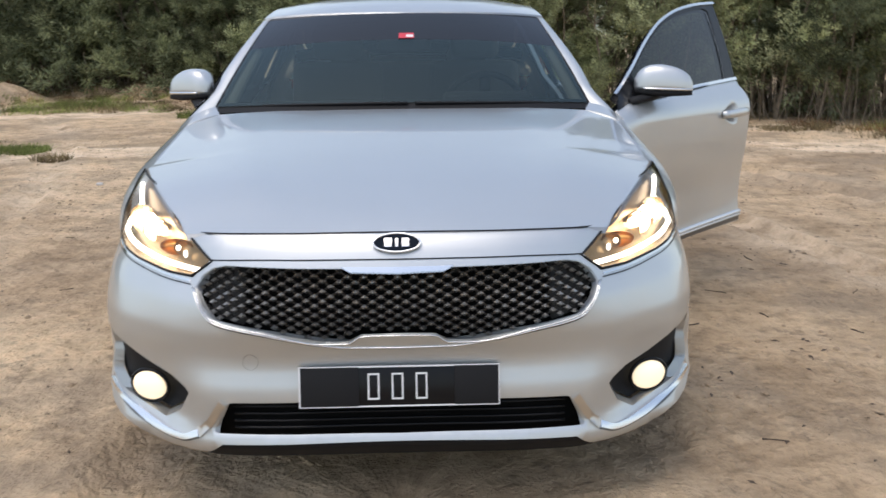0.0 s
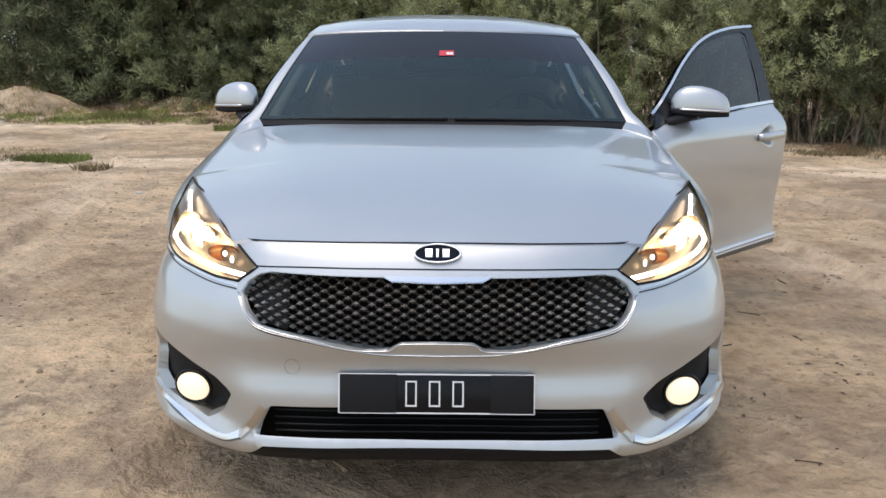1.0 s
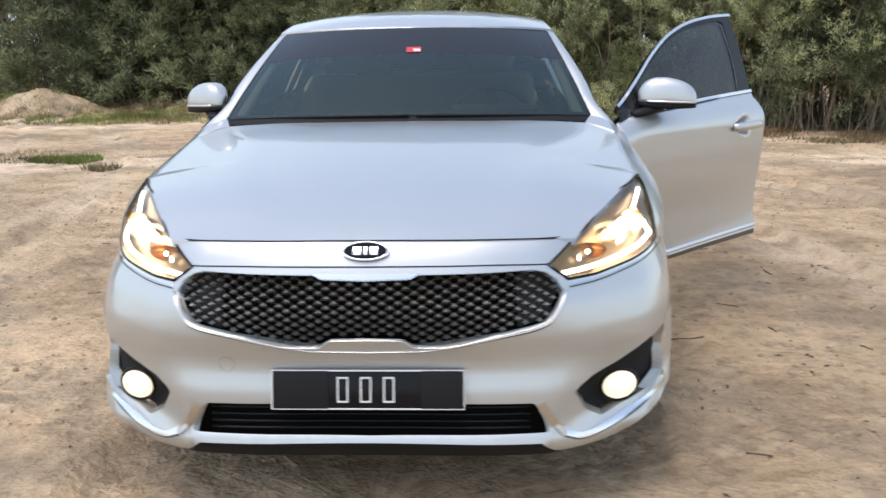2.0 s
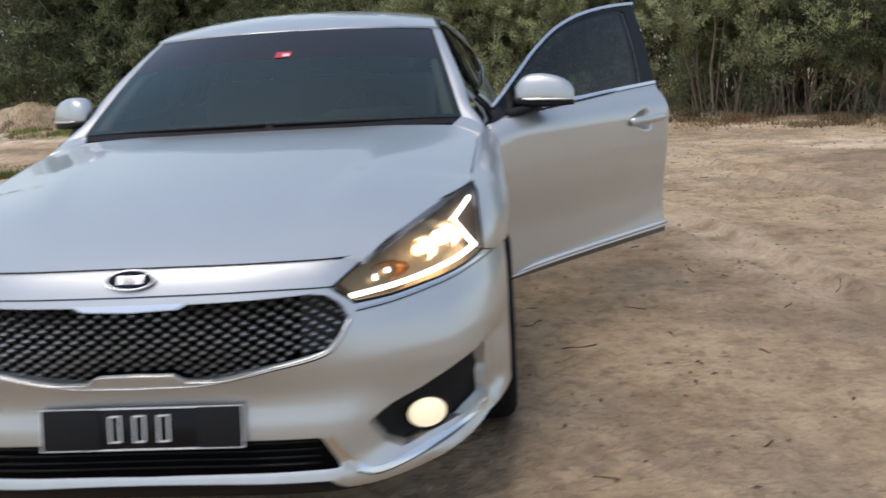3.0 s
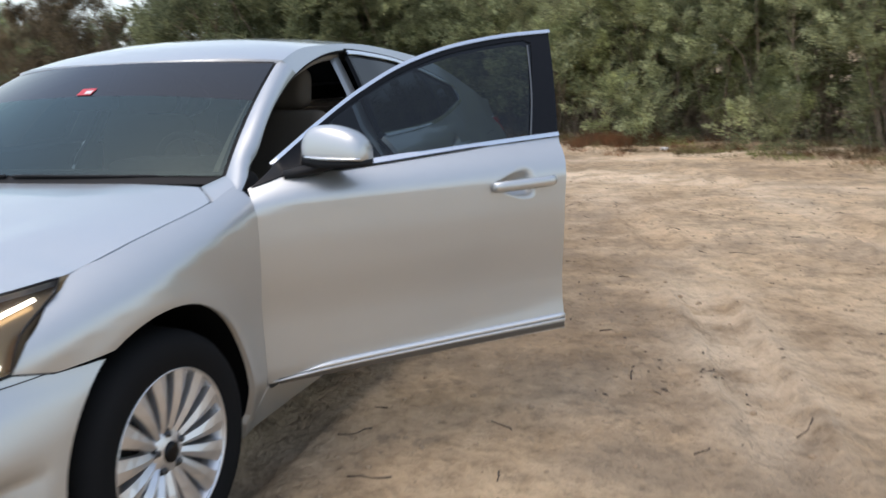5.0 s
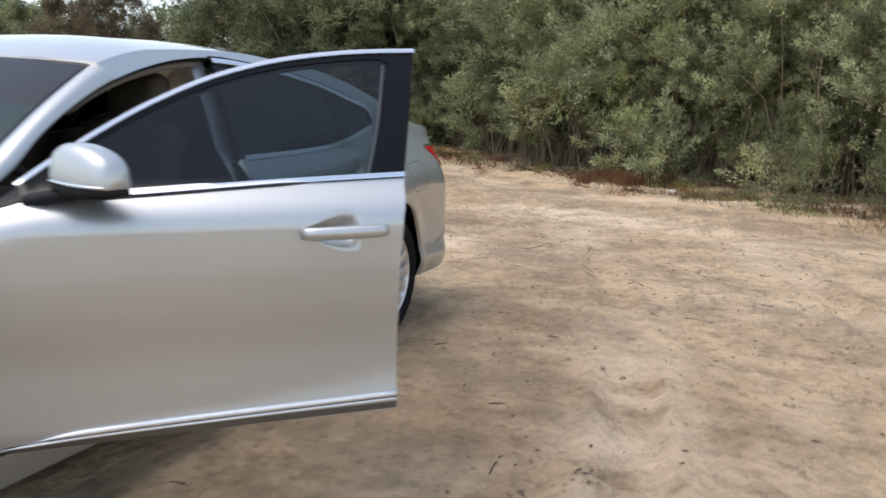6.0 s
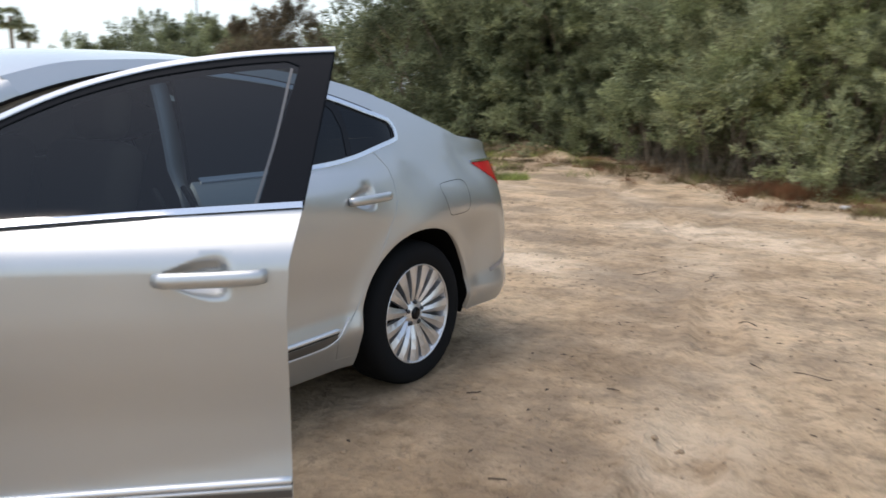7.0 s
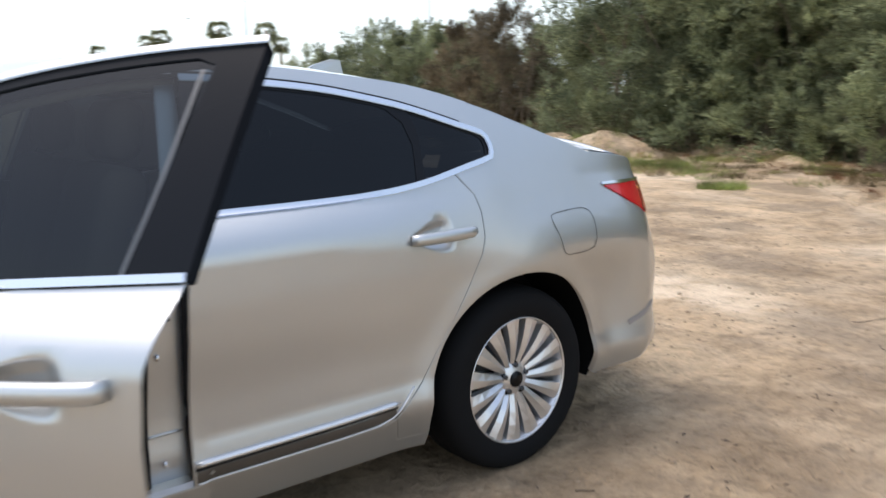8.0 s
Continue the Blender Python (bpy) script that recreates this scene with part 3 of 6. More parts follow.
# bright blades beside the intake, running out along the lower corner
BLADE_PATH = [(X(0.462), 0.349), (X(0.500), 0.292), (X(0.530), 0.262), (X(0.575), 0.249), (X(0.66), 0.259), (X(0.75), 0.276), (X(0.81), 0.292), (X(0.848), 0.303)]
strip("bumper_blade", nose, BLADE_PATH[:3], 0.022, BLADE, car, "satin metal blade beside the air intake", lift=0.008, mirror=True, flange=0.012)
strip("corner_trim", nose, BLADE_PATH[2:], 0.013, SATIN, car, "polished lower corner trim", lift=0.010, mirror=True, flange=0.012)
strip("corner_groove", nose, [(u, v - 0.0095) for u, v in BLADE_PATH[2:]], 0.005, SILLDARK, car, "dark groove under the corner trim", lift=0.003, mirror=True, flange=0.004)

# fog lamps
LAMP = glow_material("fog_glow", (1.0, 0.84, 0.58), 0.40)
for k in (1, -1):
    panel("fog_recess", inner_nose(0.05), [(k * u, v) for u, v in FOG][::k], BLACK, car, "black fog lamp recess", step=0.05, edge=0.03, flange=0)
    bm = bmesh.new()
    ra = [bm.verts.new(nose(k * u, v)) for u, v in rounded(FOG_OUT, 0.007, 3)]
    rb = [bm.verts.new(inner_nose(0.034)(k * u, v)) for u, v in rounded(FOG, 0.007, 3)]
    outer = bmesh.new()
    for i in range(len(ra)):
        quad = (ra[i], ra[(i + 1) % len(ra)], rb[(i + 1) % len(ra)], rb[i])
        if abs(ra[i].co.x) > 0.80 and abs(quad[1].co.x) > 0.80 and ra[i].co.z > 0.29:
            outer.faces.new([outer.verts.new(v.co) for v in quad])
        else:
            bm.faces.new(quad)
    part("fog_side_wall", outer, BLACK, car, "black side wall of the fog lamp recess", flat=True)
    bmesh.ops.recalc_face_normals(bm, faces=bm.faces)
    part("fog_bevel", bm, PAINT, car, "silver slanted edge round the fog lamp", flat=True)
    c = Vector(nose(X(0.698), 0.338)) + Vector((0, 0.012, 0))
    bm = bmesh.new()
    bmesh.ops.create_uvsphere(bm, u_segments=24, v_segments=12, radius=1, matrix=Matrix.Translation((k * c.x, c.y, c.z)) @ Matrix.Rotation(k * 0.30, 4, "Z") @ Matrix.Diagonal((0.053, 0.019, 0.042, 1)))
    lamp = part("fog_lamp", bm, LAMP, car, "round fog lamp, lit")
    ring = [Vector((k * c.x, c.y, c.z)) + Matrix.Rotation(k * 0.30, 3, "Z") @ Vector((0.057 * math.cos(a), 0.002, 0.046 * math.sin(a))) for a in np.linspace(0, 6.2832, 28, endpoint=False)]
    tube("bezel", ring, 0.0055, GLOSSBLACK, lamp, closed=True, up=(0, 1, 0))

# number plate
plate_tilt = Matrix.Translation((0, -0.012, 0.394)) @ Matrix.Rotation(radians(-13), 4, "X")
plate = part("number_plate", box_bm((0.515, 0.006, 0.105), bevel=0.002, turn=plate_tilt), GLOSSBLACK, car, "black number plate with a thin white border")
plate_white = material("plate_white", (0.75, 0.75, 0.75), 0.4)
bm = bmesh.new()
for sx, sz, cx, cz in ((0.515, 0.0035, 0, 0.0512), (0.515, 0.0035, 0, -0.0512), (0.0035, 0.1055, 0.2575, 0), (0.0035, 0.1055, -0.2575, 0)):
    box_bm((sx, 0.004, sz), turn=plate_tilt @ Matrix.Translation((cx, -0.0035, cz)), bm=bm)
part("plate_border", bm, plate_white, plate, flat=True)
part("plate_tape", box_bm((0.115, 0.002, 0.103), turn=plate_tilt @ Matrix.Translation((0.205 - 0.005, -0.0045, 0)), bevel=0.0005), BLACK, plate, "matt black tape")
part("plate_tape", box_bm((0.15, 0.002, 0.103), turn=plate_tilt @ Matrix.Translation((-0.18, -0.0045, 0)), bevel=0.0005), BLACK, plate, "matt black tape")
for x in (-0.062, 0.0, 0.062):
    bm = bmesh.new()
    for sx, sz, cx, cz in ((0.004, 0.064, -0.013, 0), (0.004, 0.064, 0.013, 0), (0.030, 0.004, 0, 0.032), (0.030, 0.004, 0, -0.032)):
        box_bm((sx, 0.003, sz), turn=plate_tilt @ Matrix.Translation((x - 0.005 + cx, -0.0045, cz)), bm=bm)
    part("plate_bar", bm, plate_white, plate, flat=True)

# badge on the bonnet front
def oval(cx, cz, a, b, n=40):
    return [(cx + a * math.cos(6.28318 * i / n), cz + b * math.sin(6.28318 * i / n)) for i in range(n)]


badge = panel("badge", nose, oval(0, 0.757, 0.058, 0.0185), material("badge_blue_black", (0.010, 0.014, 0.022), 0.7, spec=0.05), car, "dark oval badge with a chrome rim", lift=0.006, step=0.02, edge=0.02, flange=0.01)
tube("badge_rim", [Vector(nose(s, z)) + Vector((0, -0.007, 0.004)) for s, z in oval(0, 0.757, 0.060, 0.0200)], 0.0032, CHROME, badge, closed=True, up=(0, 1, 0))
for cx, w in ((-0.022, 0.018), (0.0, 0.006), (0.022, 0.018)):
    panel("badge_bar", nose, [(cx - w / 2, 0.7485), (cx + w / 2, 0.7485), (cx + w / 2, 0.7655), (cx - w / 2, 0.7655)], CHROME, badge, lift=0.009, step=0.1, edge=0.1, flange=0.004)

# headlights
HL = [(X(0.484), 0.707), (X(0.563), 0.761), (X(0.655), 0.807), (X(0.75), 0.843), (X(0.832), 0.859), (X(0.845), 0.832), (X(0.853), 0.75), (X(0.858), 0.692), (X(0.81), 0.678), (X(0.74), 0.669), (X(0.624), 0.664), (X(0.542), 0.666)]
HOUSE = material("lamp_housing", (0.24, 0.165, 0.09), 0.32, 0.9)
DRL = glow_material("running_light", (1.0, 0.92, 0.80), 3.0)
BULB = glow_material("head_lamp_glow", (1.0, 0.86, 0.66), 24.0)
AMBER = material("amber_reflector", (0.66, 0.34, 0.10), 0.28, 1.0)
GOLD = material("gold_reflector", (0.72, 0.60, 0.44), 0.25, 1.0)
for k in (1, -1):
    flip = lambda path: [(k * u, v) for u, v in path][::k]
    hl = panel("headlight", inner_nose(0.06), flip(HL), HOUSE, car, "swept-back headlight, lit, with zigzag running light", step=0.05, edge=0.03, flange=0)
    bm = bmesh.new()
    rim = dense(flip(HL), 0.02)
    ra, rb = [bm.verts.new(nose(u, v)) for u, v in rim], [bm.verts.new(inner_nose(0.06)(u, v)) for u, v in rim]
    for i in range(len(rim)):
        bm.faces.new((ra[i], ra[(i + 1) % len(rim)], rb[(i + 1) % len(rim)], rb[i]))
    part("lamp_wall", bm, HOUSE, hl)
    panel("lens", nose, flip(HL), LENS, hl, "clear cover lens", step=0.03, edge=0.03, flange=0.0, lift=0.002)
    for name, path, w in (("running_light", [(X(0.536), 0.677), (X(0.66), 0.680), (X(0.76), 0.689), (X(0.843), 0.708)], 0.012), ("running_light", [(X(0.843), 0.706), (X(0.782), 0.790)], 0.012), ("running_light", [(X(0.780), 0.786), (X(0.828), 0.824)], 0.010)):
        pts = [Vector((k * p.x, p.y, p.z)) + Vector((-0.008 * k, 0.012, 0)) for p in on_surface(nose, path, 16)]
        tube(name, pts, w * 0.6, DRL, hl, "white light guide, lit", n=8)
    for sx, z, r in ((0.708, 0.738, 0.015), (0.757, 0.752, 0.020)):
        p = Vector(nose(X(sx), z))
        bm = bmesh.new()
        bmesh.ops.create_uvsphere(bm, u_segments=20, v_segments=12, radius=r, matrix=Matrix.Translation((k * (p.x - 0.012), p.y + 0.045, p.z)) @ Matrix.Rotation(k * 0.6, 4, "Z") @ Matrix.Diagonal((1.5, 1.0, 1.05, 1)))
        lamp = part("projector", bm, BULB, hl, "projector lamp, lit")
    def egg(name, sx, z, back, size, mat, label):
        p = Vector(nose(X(sx), z))
        bm = bmesh.new()
        bmesh.ops.create_uvsphere(bm, u_segments=24, v_segments=14, radius=1, matrix=Matrix.Translation((k * (p.x - 0.01), p.y + back, p.z)) @ Matrix.Rotation(k * 0.6, 4, "Z") @ Matrix.Diagonal((*size, 1)))
        part(name, bm, mat, hl, label)

    egg("side_lamp", 0.618, 0.710, 0.040, (0.007, 0.006, 0.008), DRL, "small side lamp, lit")
    egg("side_lamp", 0.590, 0.701, 0.036, (0.005, 0.005, 0.010), DRL, "small side lamp, lit")
    for sx, z, w, h in ((0.770, 0.752, 0.046, 0.044), (0.708, 0.736, 0.040, 0.036), (0.625, 0.711, 0.052, 0.023)):
        p = Vector(nose(X(sx), z))
        bm = bmesh.new()
        bmesh.ops.create_uvsphere(bm, u_segments=24, v_segments=14, radius=1)
        bmesh.ops.delete(bm, geom=[v for v in bm.verts if v.co.y < -0.02], context="VERTS")
        bmesh.ops.transform(bm, verts=bm.verts, matrix=Matrix.Translation((k * (p.x - 0.01), p.y + 0.036, p.z)) @ Matrix.Rotation(k * 0.35, 4, "Z") @ Matrix.Diagonal((w, 0.036, h, 1)))
        part("lamp_bowl", bm, GOLD if sx > 0.65 else AMBER, hl, "golden reflector bowl" if sx > 0.65 else "amber reflector bowl")
    strip("bright_edge", lambda s, z: inner_nose(0.02)(s, z), flip([(X(0.60), 0.757), (X(0.68), 0.793), (X(0.76), 0.823)]), 0.005, material("lamp_edge_grey", (0.16, 0.165, 0.175), 0.6), hl, flange=0.01)
    tube("lamp_seal", [Vector(nose(u, v)) + Vector((0, -0.001, 0)) for u, v in dense(flip(HL), 0.02)], 0.0035, BLACK, hl, closed=True)

# bonnet
HOOD_SIDE = [(hood_edge_x(y) - 0.003, y) for y in (0.166, 0.25, 0.33, 0.42, 0.52, 0.62, 0.715, 0.83, 0.95, 1.06, 1.18, 1.265)]
hood_half = [(0, 0.086), (0.30, 0.108)] + HOOD_SIDE + [(hood_edge_x(1.31) - 0.008, 1.31), (0.785, 1.36), (0.74, 1.40), (0.45, 1.352), (0, 1.322)]
strip("bonnet_gap", nose, [(-X(0.56), 0.766), (-0.3, 0.7765), (0, 0.7805), (0.3, 0.7765), (X(0.56), 0.766)], 0.0035, BLACK, car, lift=0.0015, flange=0)
strip("band_gap", nose, [(-X(0.486), 0.7095), (-0.3, 0.719), (0, 0.722), (0.3, 0.719), (X(0.486), 0.7095)], 0.003, BLACK, car, lift=0.0015, flange=0)
panel("bonnet", hood, both(hood_half), PAINT, car, "silver bonnet with two soft creases", step=0.03, edge=0.025)

# wings, doors, rear quarters
HINGE_Y = 1.435
fender = [(y, HOOD_EDGE_Z(y)) for y in (0.722, 0.83, 0.95, 1.06, 1.18, 1.265, 1.31)] + [(HINGE_Y - 0.004, 0.970), (HINGE_Y - 0.004, 0.30), (1.36, 0.222), (1.30, 0.222)] + [p for p in arch_points(FA, -16, 118, 26) if p[1] > 0.236] + [(0.597, 0.667), (0.510, 0.689), (0.56, 0.75), (0.64, 0.81)]
panel("front_wing", side, fender, PAINT, car, "silver front wing", mirror=True, step=0.025, edge=0.02)
front_door_outline = [(HINGE_Y, 0.958), (1.50, 0.978), (1.60, 0.988), (1.86, 0.997), (2.27, 1.018), (2.614, 1.033), (2.600, 0.985), (2.582, 0.92), (2.572, 0.79), (2.572, 0.312), (2.0, 0.313), (HINGE_Y, 0.308)]
FD_TOP = curve_of((1.52, 1.012), (1.62, 1.083), (1.735, 1.158), (1.88, 1.240), (2.08, 1.326), (2.30, 1.382), (2.53, 1.411), (2.72, 1.422))
OPEN_TOP = curve_of((1.49, 0.980), (1.613, 1.034), (1.75, 1.129), (1.915, 1.214), (2.131, 1.298), (2.342, 1.354), (2.55, 1.389), (2.72, 1.400), (2.941, 1.384), (3.134, 1.362), (3.301, 1.330), (3.416, 1.303), (3.56, 1.256))
FD_BELT = curve_of((1.50, 0.986), (1.86, 1.003), (2.27, 1.025), (2.614, 1.040))
CUT = [(3.528, 1.080), (3.591, 0.999), (3.602, 0.944), (3.597, 0.86), (3.579, 0.806), (3.53, 0.71), (3.461, 0.595), (3.395, 0.50), (3.340, 0.416), (3.280, 0.355), (3.215, 0.306), (3.104, 0.297)]
rear_door_outline = [(2.628, 1.014), (2.907, 1.014), (3.13, 1.017), (3.30, 1.028), (3.43, 1.046)] + CUT + [(2.835, 0.297), (2.576, 0.295), (2.594, 0.80), (2.612, 0.96)]
DOOR_TOP = curve_of((1.565, 1.004), (1.613, 1.020), (1.75, 1.115), (1.915, 1.200), (2.131, 1.284), (2.342, 1.340), (2.55, 1.376), (2.72, 1.388), (2.941, 1.372), (3.134, 1.351), (3.301, 1.319), (3.416, 1.292), (3.55, 1.248), (3.681, 1.199))
RWIN_LOW = curve_of((2.60, 1.016), (2.907, 1.018), (3.13, 1.022), (3.30, 1.033), (3.43, 1.051), (3.549, 1.078), (3.651, 1.103))
PILLAR_SLANT = 0.24


def pillar_y(z, off=0.0):
    return 2.622 + off + PILLAR_SLANT * (z - 1.016)


def front_door(k):
    sk = lambda y, z: (k * side_x(y, z), y, z)
    fl = k < 0
    door = panel("front_door", sk, front_door_outline, PAINT, car, "silver front door, open" if k > 0 else "silver front door, shut", flip=fl, flange=0.004, fine=[(2.255, 0.815, 2.50, 0.94)], step=0.028)
    rise = FD_TOP if k > 0 else (lambda y: OPEN_TOP(y) - 0.012)
    tops = [(y, rise(y)) for y in np.linspace(1.53, 2.70, 26)]
    glass = [(1.62, 0.998)] + [(y, rise(y) - 0.020) for y in np.linspace(1.64, 2.58, 22)] + [(2.612, rise(2.612) - 0.034), (2.505, FD_BELT(2.505) + 0.002)] + [(y, FD_BELT(y) + 0.002) for y in (2.3, 2.0, 1.8)]
    pane = panel("window_glass", sk, glass, TINT, door, "dark tinted pane", flip=fl, lift=-0.008, flange=0, step=0.05, edge=0.05)
    pane.visible_shadow = False
    ring = [(1.52, 0.992)] + tops + [(2.702, rise(2.702) - 0.001), (2.614, 1.036)] + [(y, FD_BELT(y) - 0.004) for y in (2.4, 2.1, 1.8, 1.6)]
    panel("window_frame", sk, ring, GLOSSBLACK, door, "black window frame", holes=[glass], flip=fl, lift=-0.003, flange=0.035, step=0.5, edge=0.04)
    strip("window_chrome", sk, [(y, rise(y) + 0.001) for y in np.linspace(1.53, 2.705, 16)], 0.0105, SATIN, door, "bright window strip", lift=0.006 * k)
    strip("belt_chrome", sk, [(y, FD_BELT(y)) for y in np.linspace(1.70, 2.614, 24)], 0.014, SATIN, door, "bright belt strip", lift=0.007 * k)
    strip("glass_channel", sk, [(2.592, rise(2.592) - 0.04), (2.55, 1.20), (2.497, 1.034)], 0.007, SILLDARK, door, "grey glass channel", lift=-0.004 * k, flange=0)
    strip("belt_gap", sk, [(y, FD_BELT(y) - 0.0085) for y in np.linspace(1.72, 2.612, 24)], 0.003, BLACK, door, lift=0.004 * k, flange=0)
    tube("sill_chrome", on_surface(sk, [(1.535, 0.331), (1.655, 0.343), (2.0, 0.353), (2.570, 0.364)], 30, 0.004 * k), [0.001, 0.003, 0.0065, 0.009] + [0.0105] * 27, MOULD, door, "bright lower moulding", squash=0.9)
    strip("sill_groove", sk, [(1.58, 0.330), (1.655, 0.335), (2.0, 0.3445), (2.572, 0.3555)], 0.006, BLACK, door, lift=0.003 * k)
    # dark strip paints the ground reflected in the door's lower edge
    strip("sill_reflection", sk, [(1.47, 0.313), (1.655, 0.316), (2.0, 0.322), (2.570, 0.328)], 0.020, SILLDARK, door, "dark ground reflection coloured in under the moulding", lift=0.002 * k, n=30)
    tube("sill_chrome", on_surface(sk, [(1.450, 0.315), (1.53, 0.321), (1.655, 0.329), (2.0, 0.338), (2.570, 0.348)], 30, 0.004 * k), [0.002, 0.003, 0.0045] + [0.0058] * 28, MOULD, door, "thin bright moulding", squash=0.9)
    panel("door_lining", lambda y, z: (k * (side_x(y, z) - 0.075), y, z), [(1.47, 0.95), (1.60, 0.99), (2.55, 1.0), (2.50, 0.34), (1.46, 0.33)], TRIM, door, "dark door lining", flip=not fl, step=0.1, edge=0.1)
    for edge in ([(2.606, 1.028), (2.592, 0.985), (2.574, 0.92), (2.564, 0.79), (2.564, 0.6), (2.564, 0.45), (2.564, 0.318)], [(2.564, 0.318), (2.0, 0.319), (1.46, 0.314)]):
        bm = bmesh.new()
        rows = [[bm.verts.new((k * (side_x(y, z) - d), y - (0.7 * d if y > 2.55 else 0), z)) for d in (0.006, 0.04, 0.085)] for y, z in edge]
        for a, b in zip(rows, rows[1:]):
            for j in (0, 1):
                bm.faces.new((a[j], b[j], b[j + 1], a[j + 1]))
        bmesh.ops.recalc_face_normals(bm, faces=bm.faces)
        part("door_edge", bm, BLACK, door, "black sealed door edge")
    door_handle(door, sk, 2.275, k)
    mirror(door, k)
    return door


def door_handle(door, sk, y0, k):
    pts, rad = [], []
    for t in np.linspace(0, 1, 15):
        y = y0 + 0.25 * t
        pts.append(Vector((k * (WIDTH(y) + 0.003 + 0.019 * max(0.0, math.sin(3.14159 * t)) ** 0.25), y, 0.884 + 0.004 * t)))
        rad.append(0.0200 * (0.88 + 0.12 * max(0.0, math.sin(3.14159 * t)) ** 0.3))
    h = tube("door_handle", pts, rad, PAINT, door, "silver pull handle in a scooped cup", squash=0.78, up=(1, 0, 0), n=12)
    return h


def mirror(door, k):
    c, ang = Vector((0.925, 1.712, 1.034)), radians(50)
    ax, nx = Vector((math.sin(ang), math.cos(ang), 0)), Vector((math.cos(ang), -math.sin(ang), 0))
    height = curve_of((-1, 0.40), (-0.9, 0.62), (-0.7, 0.85), (-0.4, 0.98), (-0.1, 1.0), (0.25, 0.95), (0.55, 0.85), (0.8, 0.70), (0.93, 0.56), (1.0, 0.42))
    depth = curve_of((-1, 0.15), (-0.9, 0.50), (-0.6, 0.85), (0.0, 1.0), (0.6, 0.95), (0.9, 0.75), (1.0, 0.60))

    def shell(lo, hi, n, mat, name, label, low, grow, dome):
        bm, rings = bmesh.new(), []
        for t in [-1 + 2 * i / 20 for i in range(21)]:
            ring = []
            h, d = height(t), depth(t) * grow
            for j in range(n + 1):
                a = lo + (hi - lo) * j / n
                ca, sa = math.cos(a), math.sin(a)
                z = 0.107 * h * max(0.0, sa) ** (0.85 if ca >= 0 else 0.28) if dome else low
                p = c + ax * 0.121 * t + nx * 0.060 * d * math.copysign(abs(ca) ** 0.7, ca) + Vector((0, 0, z - 0.004 * t))
                ring.append(bm.verts.new((k * p.x, p.y, p.z)))
            if not dome:
                for j in range(n, -1, -1):
                    v = ring[j].co
                    ring.append(bm.verts.new((v.x, v.y, v.z - 0.027 + 0.008 * abs(t))))
            rings.append(ring)
        m = len(rings[0])
        for a, b in zip(rings, rings[1:]):
            for j in range(m):
                bm.faces.new((a[j], a[(j + 1) % m], b[(j + 1) % m], b[j]))
        bm.faces.new(rings[0]), bm.faces.new(rings[-1])
        bmesh.ops.recalc_face_normals(bm, faces=bm.faces)
        return part(name, bm, mat, door, label)

    shell(0, math.pi, 22, PAINT, "mirror_cap", "silver mirror cap", 0, 1.0, True)
    shell(0, math.pi, 2, BLACK, "mirror_base", "black mirror underside", 0.001, 0.97, False)
    edge = []
    for t in np.linspace(-0.75, 0.97, 18):
        p = c + ax * 0.121 * t + nx * 0.0615 * depth(t) + Vector((0, 0, 0.006 - 0.004 * t))
        edge.append(Vector((k * p.x, p.y, p.z)))
    tube("mirror_strip", edge, 0.0045, CHROME, door, "thin bright strip round the mirror", n=6)
    foot = [Vector((k * x, y, z)) for x, y, z in ((0.850, 1.56, 0.985), (0.865, 1.60, 0.992), (0.885, 1.65, 1.002), (0.91, 1.70, 1.015))]
    tube("mirror_foot", foot, [0.030, 0.032, 0.032, 0.030], BLACK, door, "black mirror foot", squash=0.6, n=12)
    panel("mirror_sail", lambda y, z: (k * side_x(y, z), y, z), [(1.445, 0.958), (1.535, 1.012), (1.66, 1.10), (1.70, 0.995), (1.55, 0.985)], GLOSSBLACK, door, "black corner cover", flip=k < 0, lift=0.004, step=0.1, edge=0.05)


doors = {k: front_door(k) for k in (1, -1)}
hinge = Matrix.Translation((0.90, 1.43, 0))
doors[1].matrix_basis = hinge @ Matrix.Rotation(radians(-46), 4, "Z") @ hinge.inverted()

rears = panel("rear_door", side, rear_door_outline, PAINT, car, "silver rear door, shut", mirror=True, fine=[(3.282, 0.815, 3.52, 0.94)], step=0.028, edge=0.025)
rear_glass = [(pillar_y(1.03, 0.03), 1.026)] + [(y, RWIN_LOW(y) + 0.007) for y in np.linspace(2.72, 3.37, 12)] + [(3.395, 1.06), (3.418, 1.17), (3.405, 1.242), (3.36, 1.285)] + [(y, DOOR_TOP(y) - 0.016) for y in np.linspace(3.33, 2.80, 12)] + [(pillar_y(1.36, 0.03), 1.366)]
q_glass = [(3.425, 1.064), (3.55, 1.090), (3.655, 1.114), (3.688, 1.126), (3.697, 1.150), (3.692, 1.176), (3.67, 1.192), (3.55, 1.234), (3.435, 1.272), (3.448, 1.235), (3.447, 1.17)]
surround = [(pillar_y(1.018, 0.008), 1.018)] + [(y, RWIN_LOW(y)) for y in np.linspace(2.72, 3.63, 16)] + [(3.703, 1.118), (3.714, 1.150), (3.708, 1.182), (3.686, 1.198)] + [(y, DOOR_TOP(y)) for y in np.linspace(3.66, 2.80, 18)] + [(pillar_y(1.384, 0.008), 1.386)]
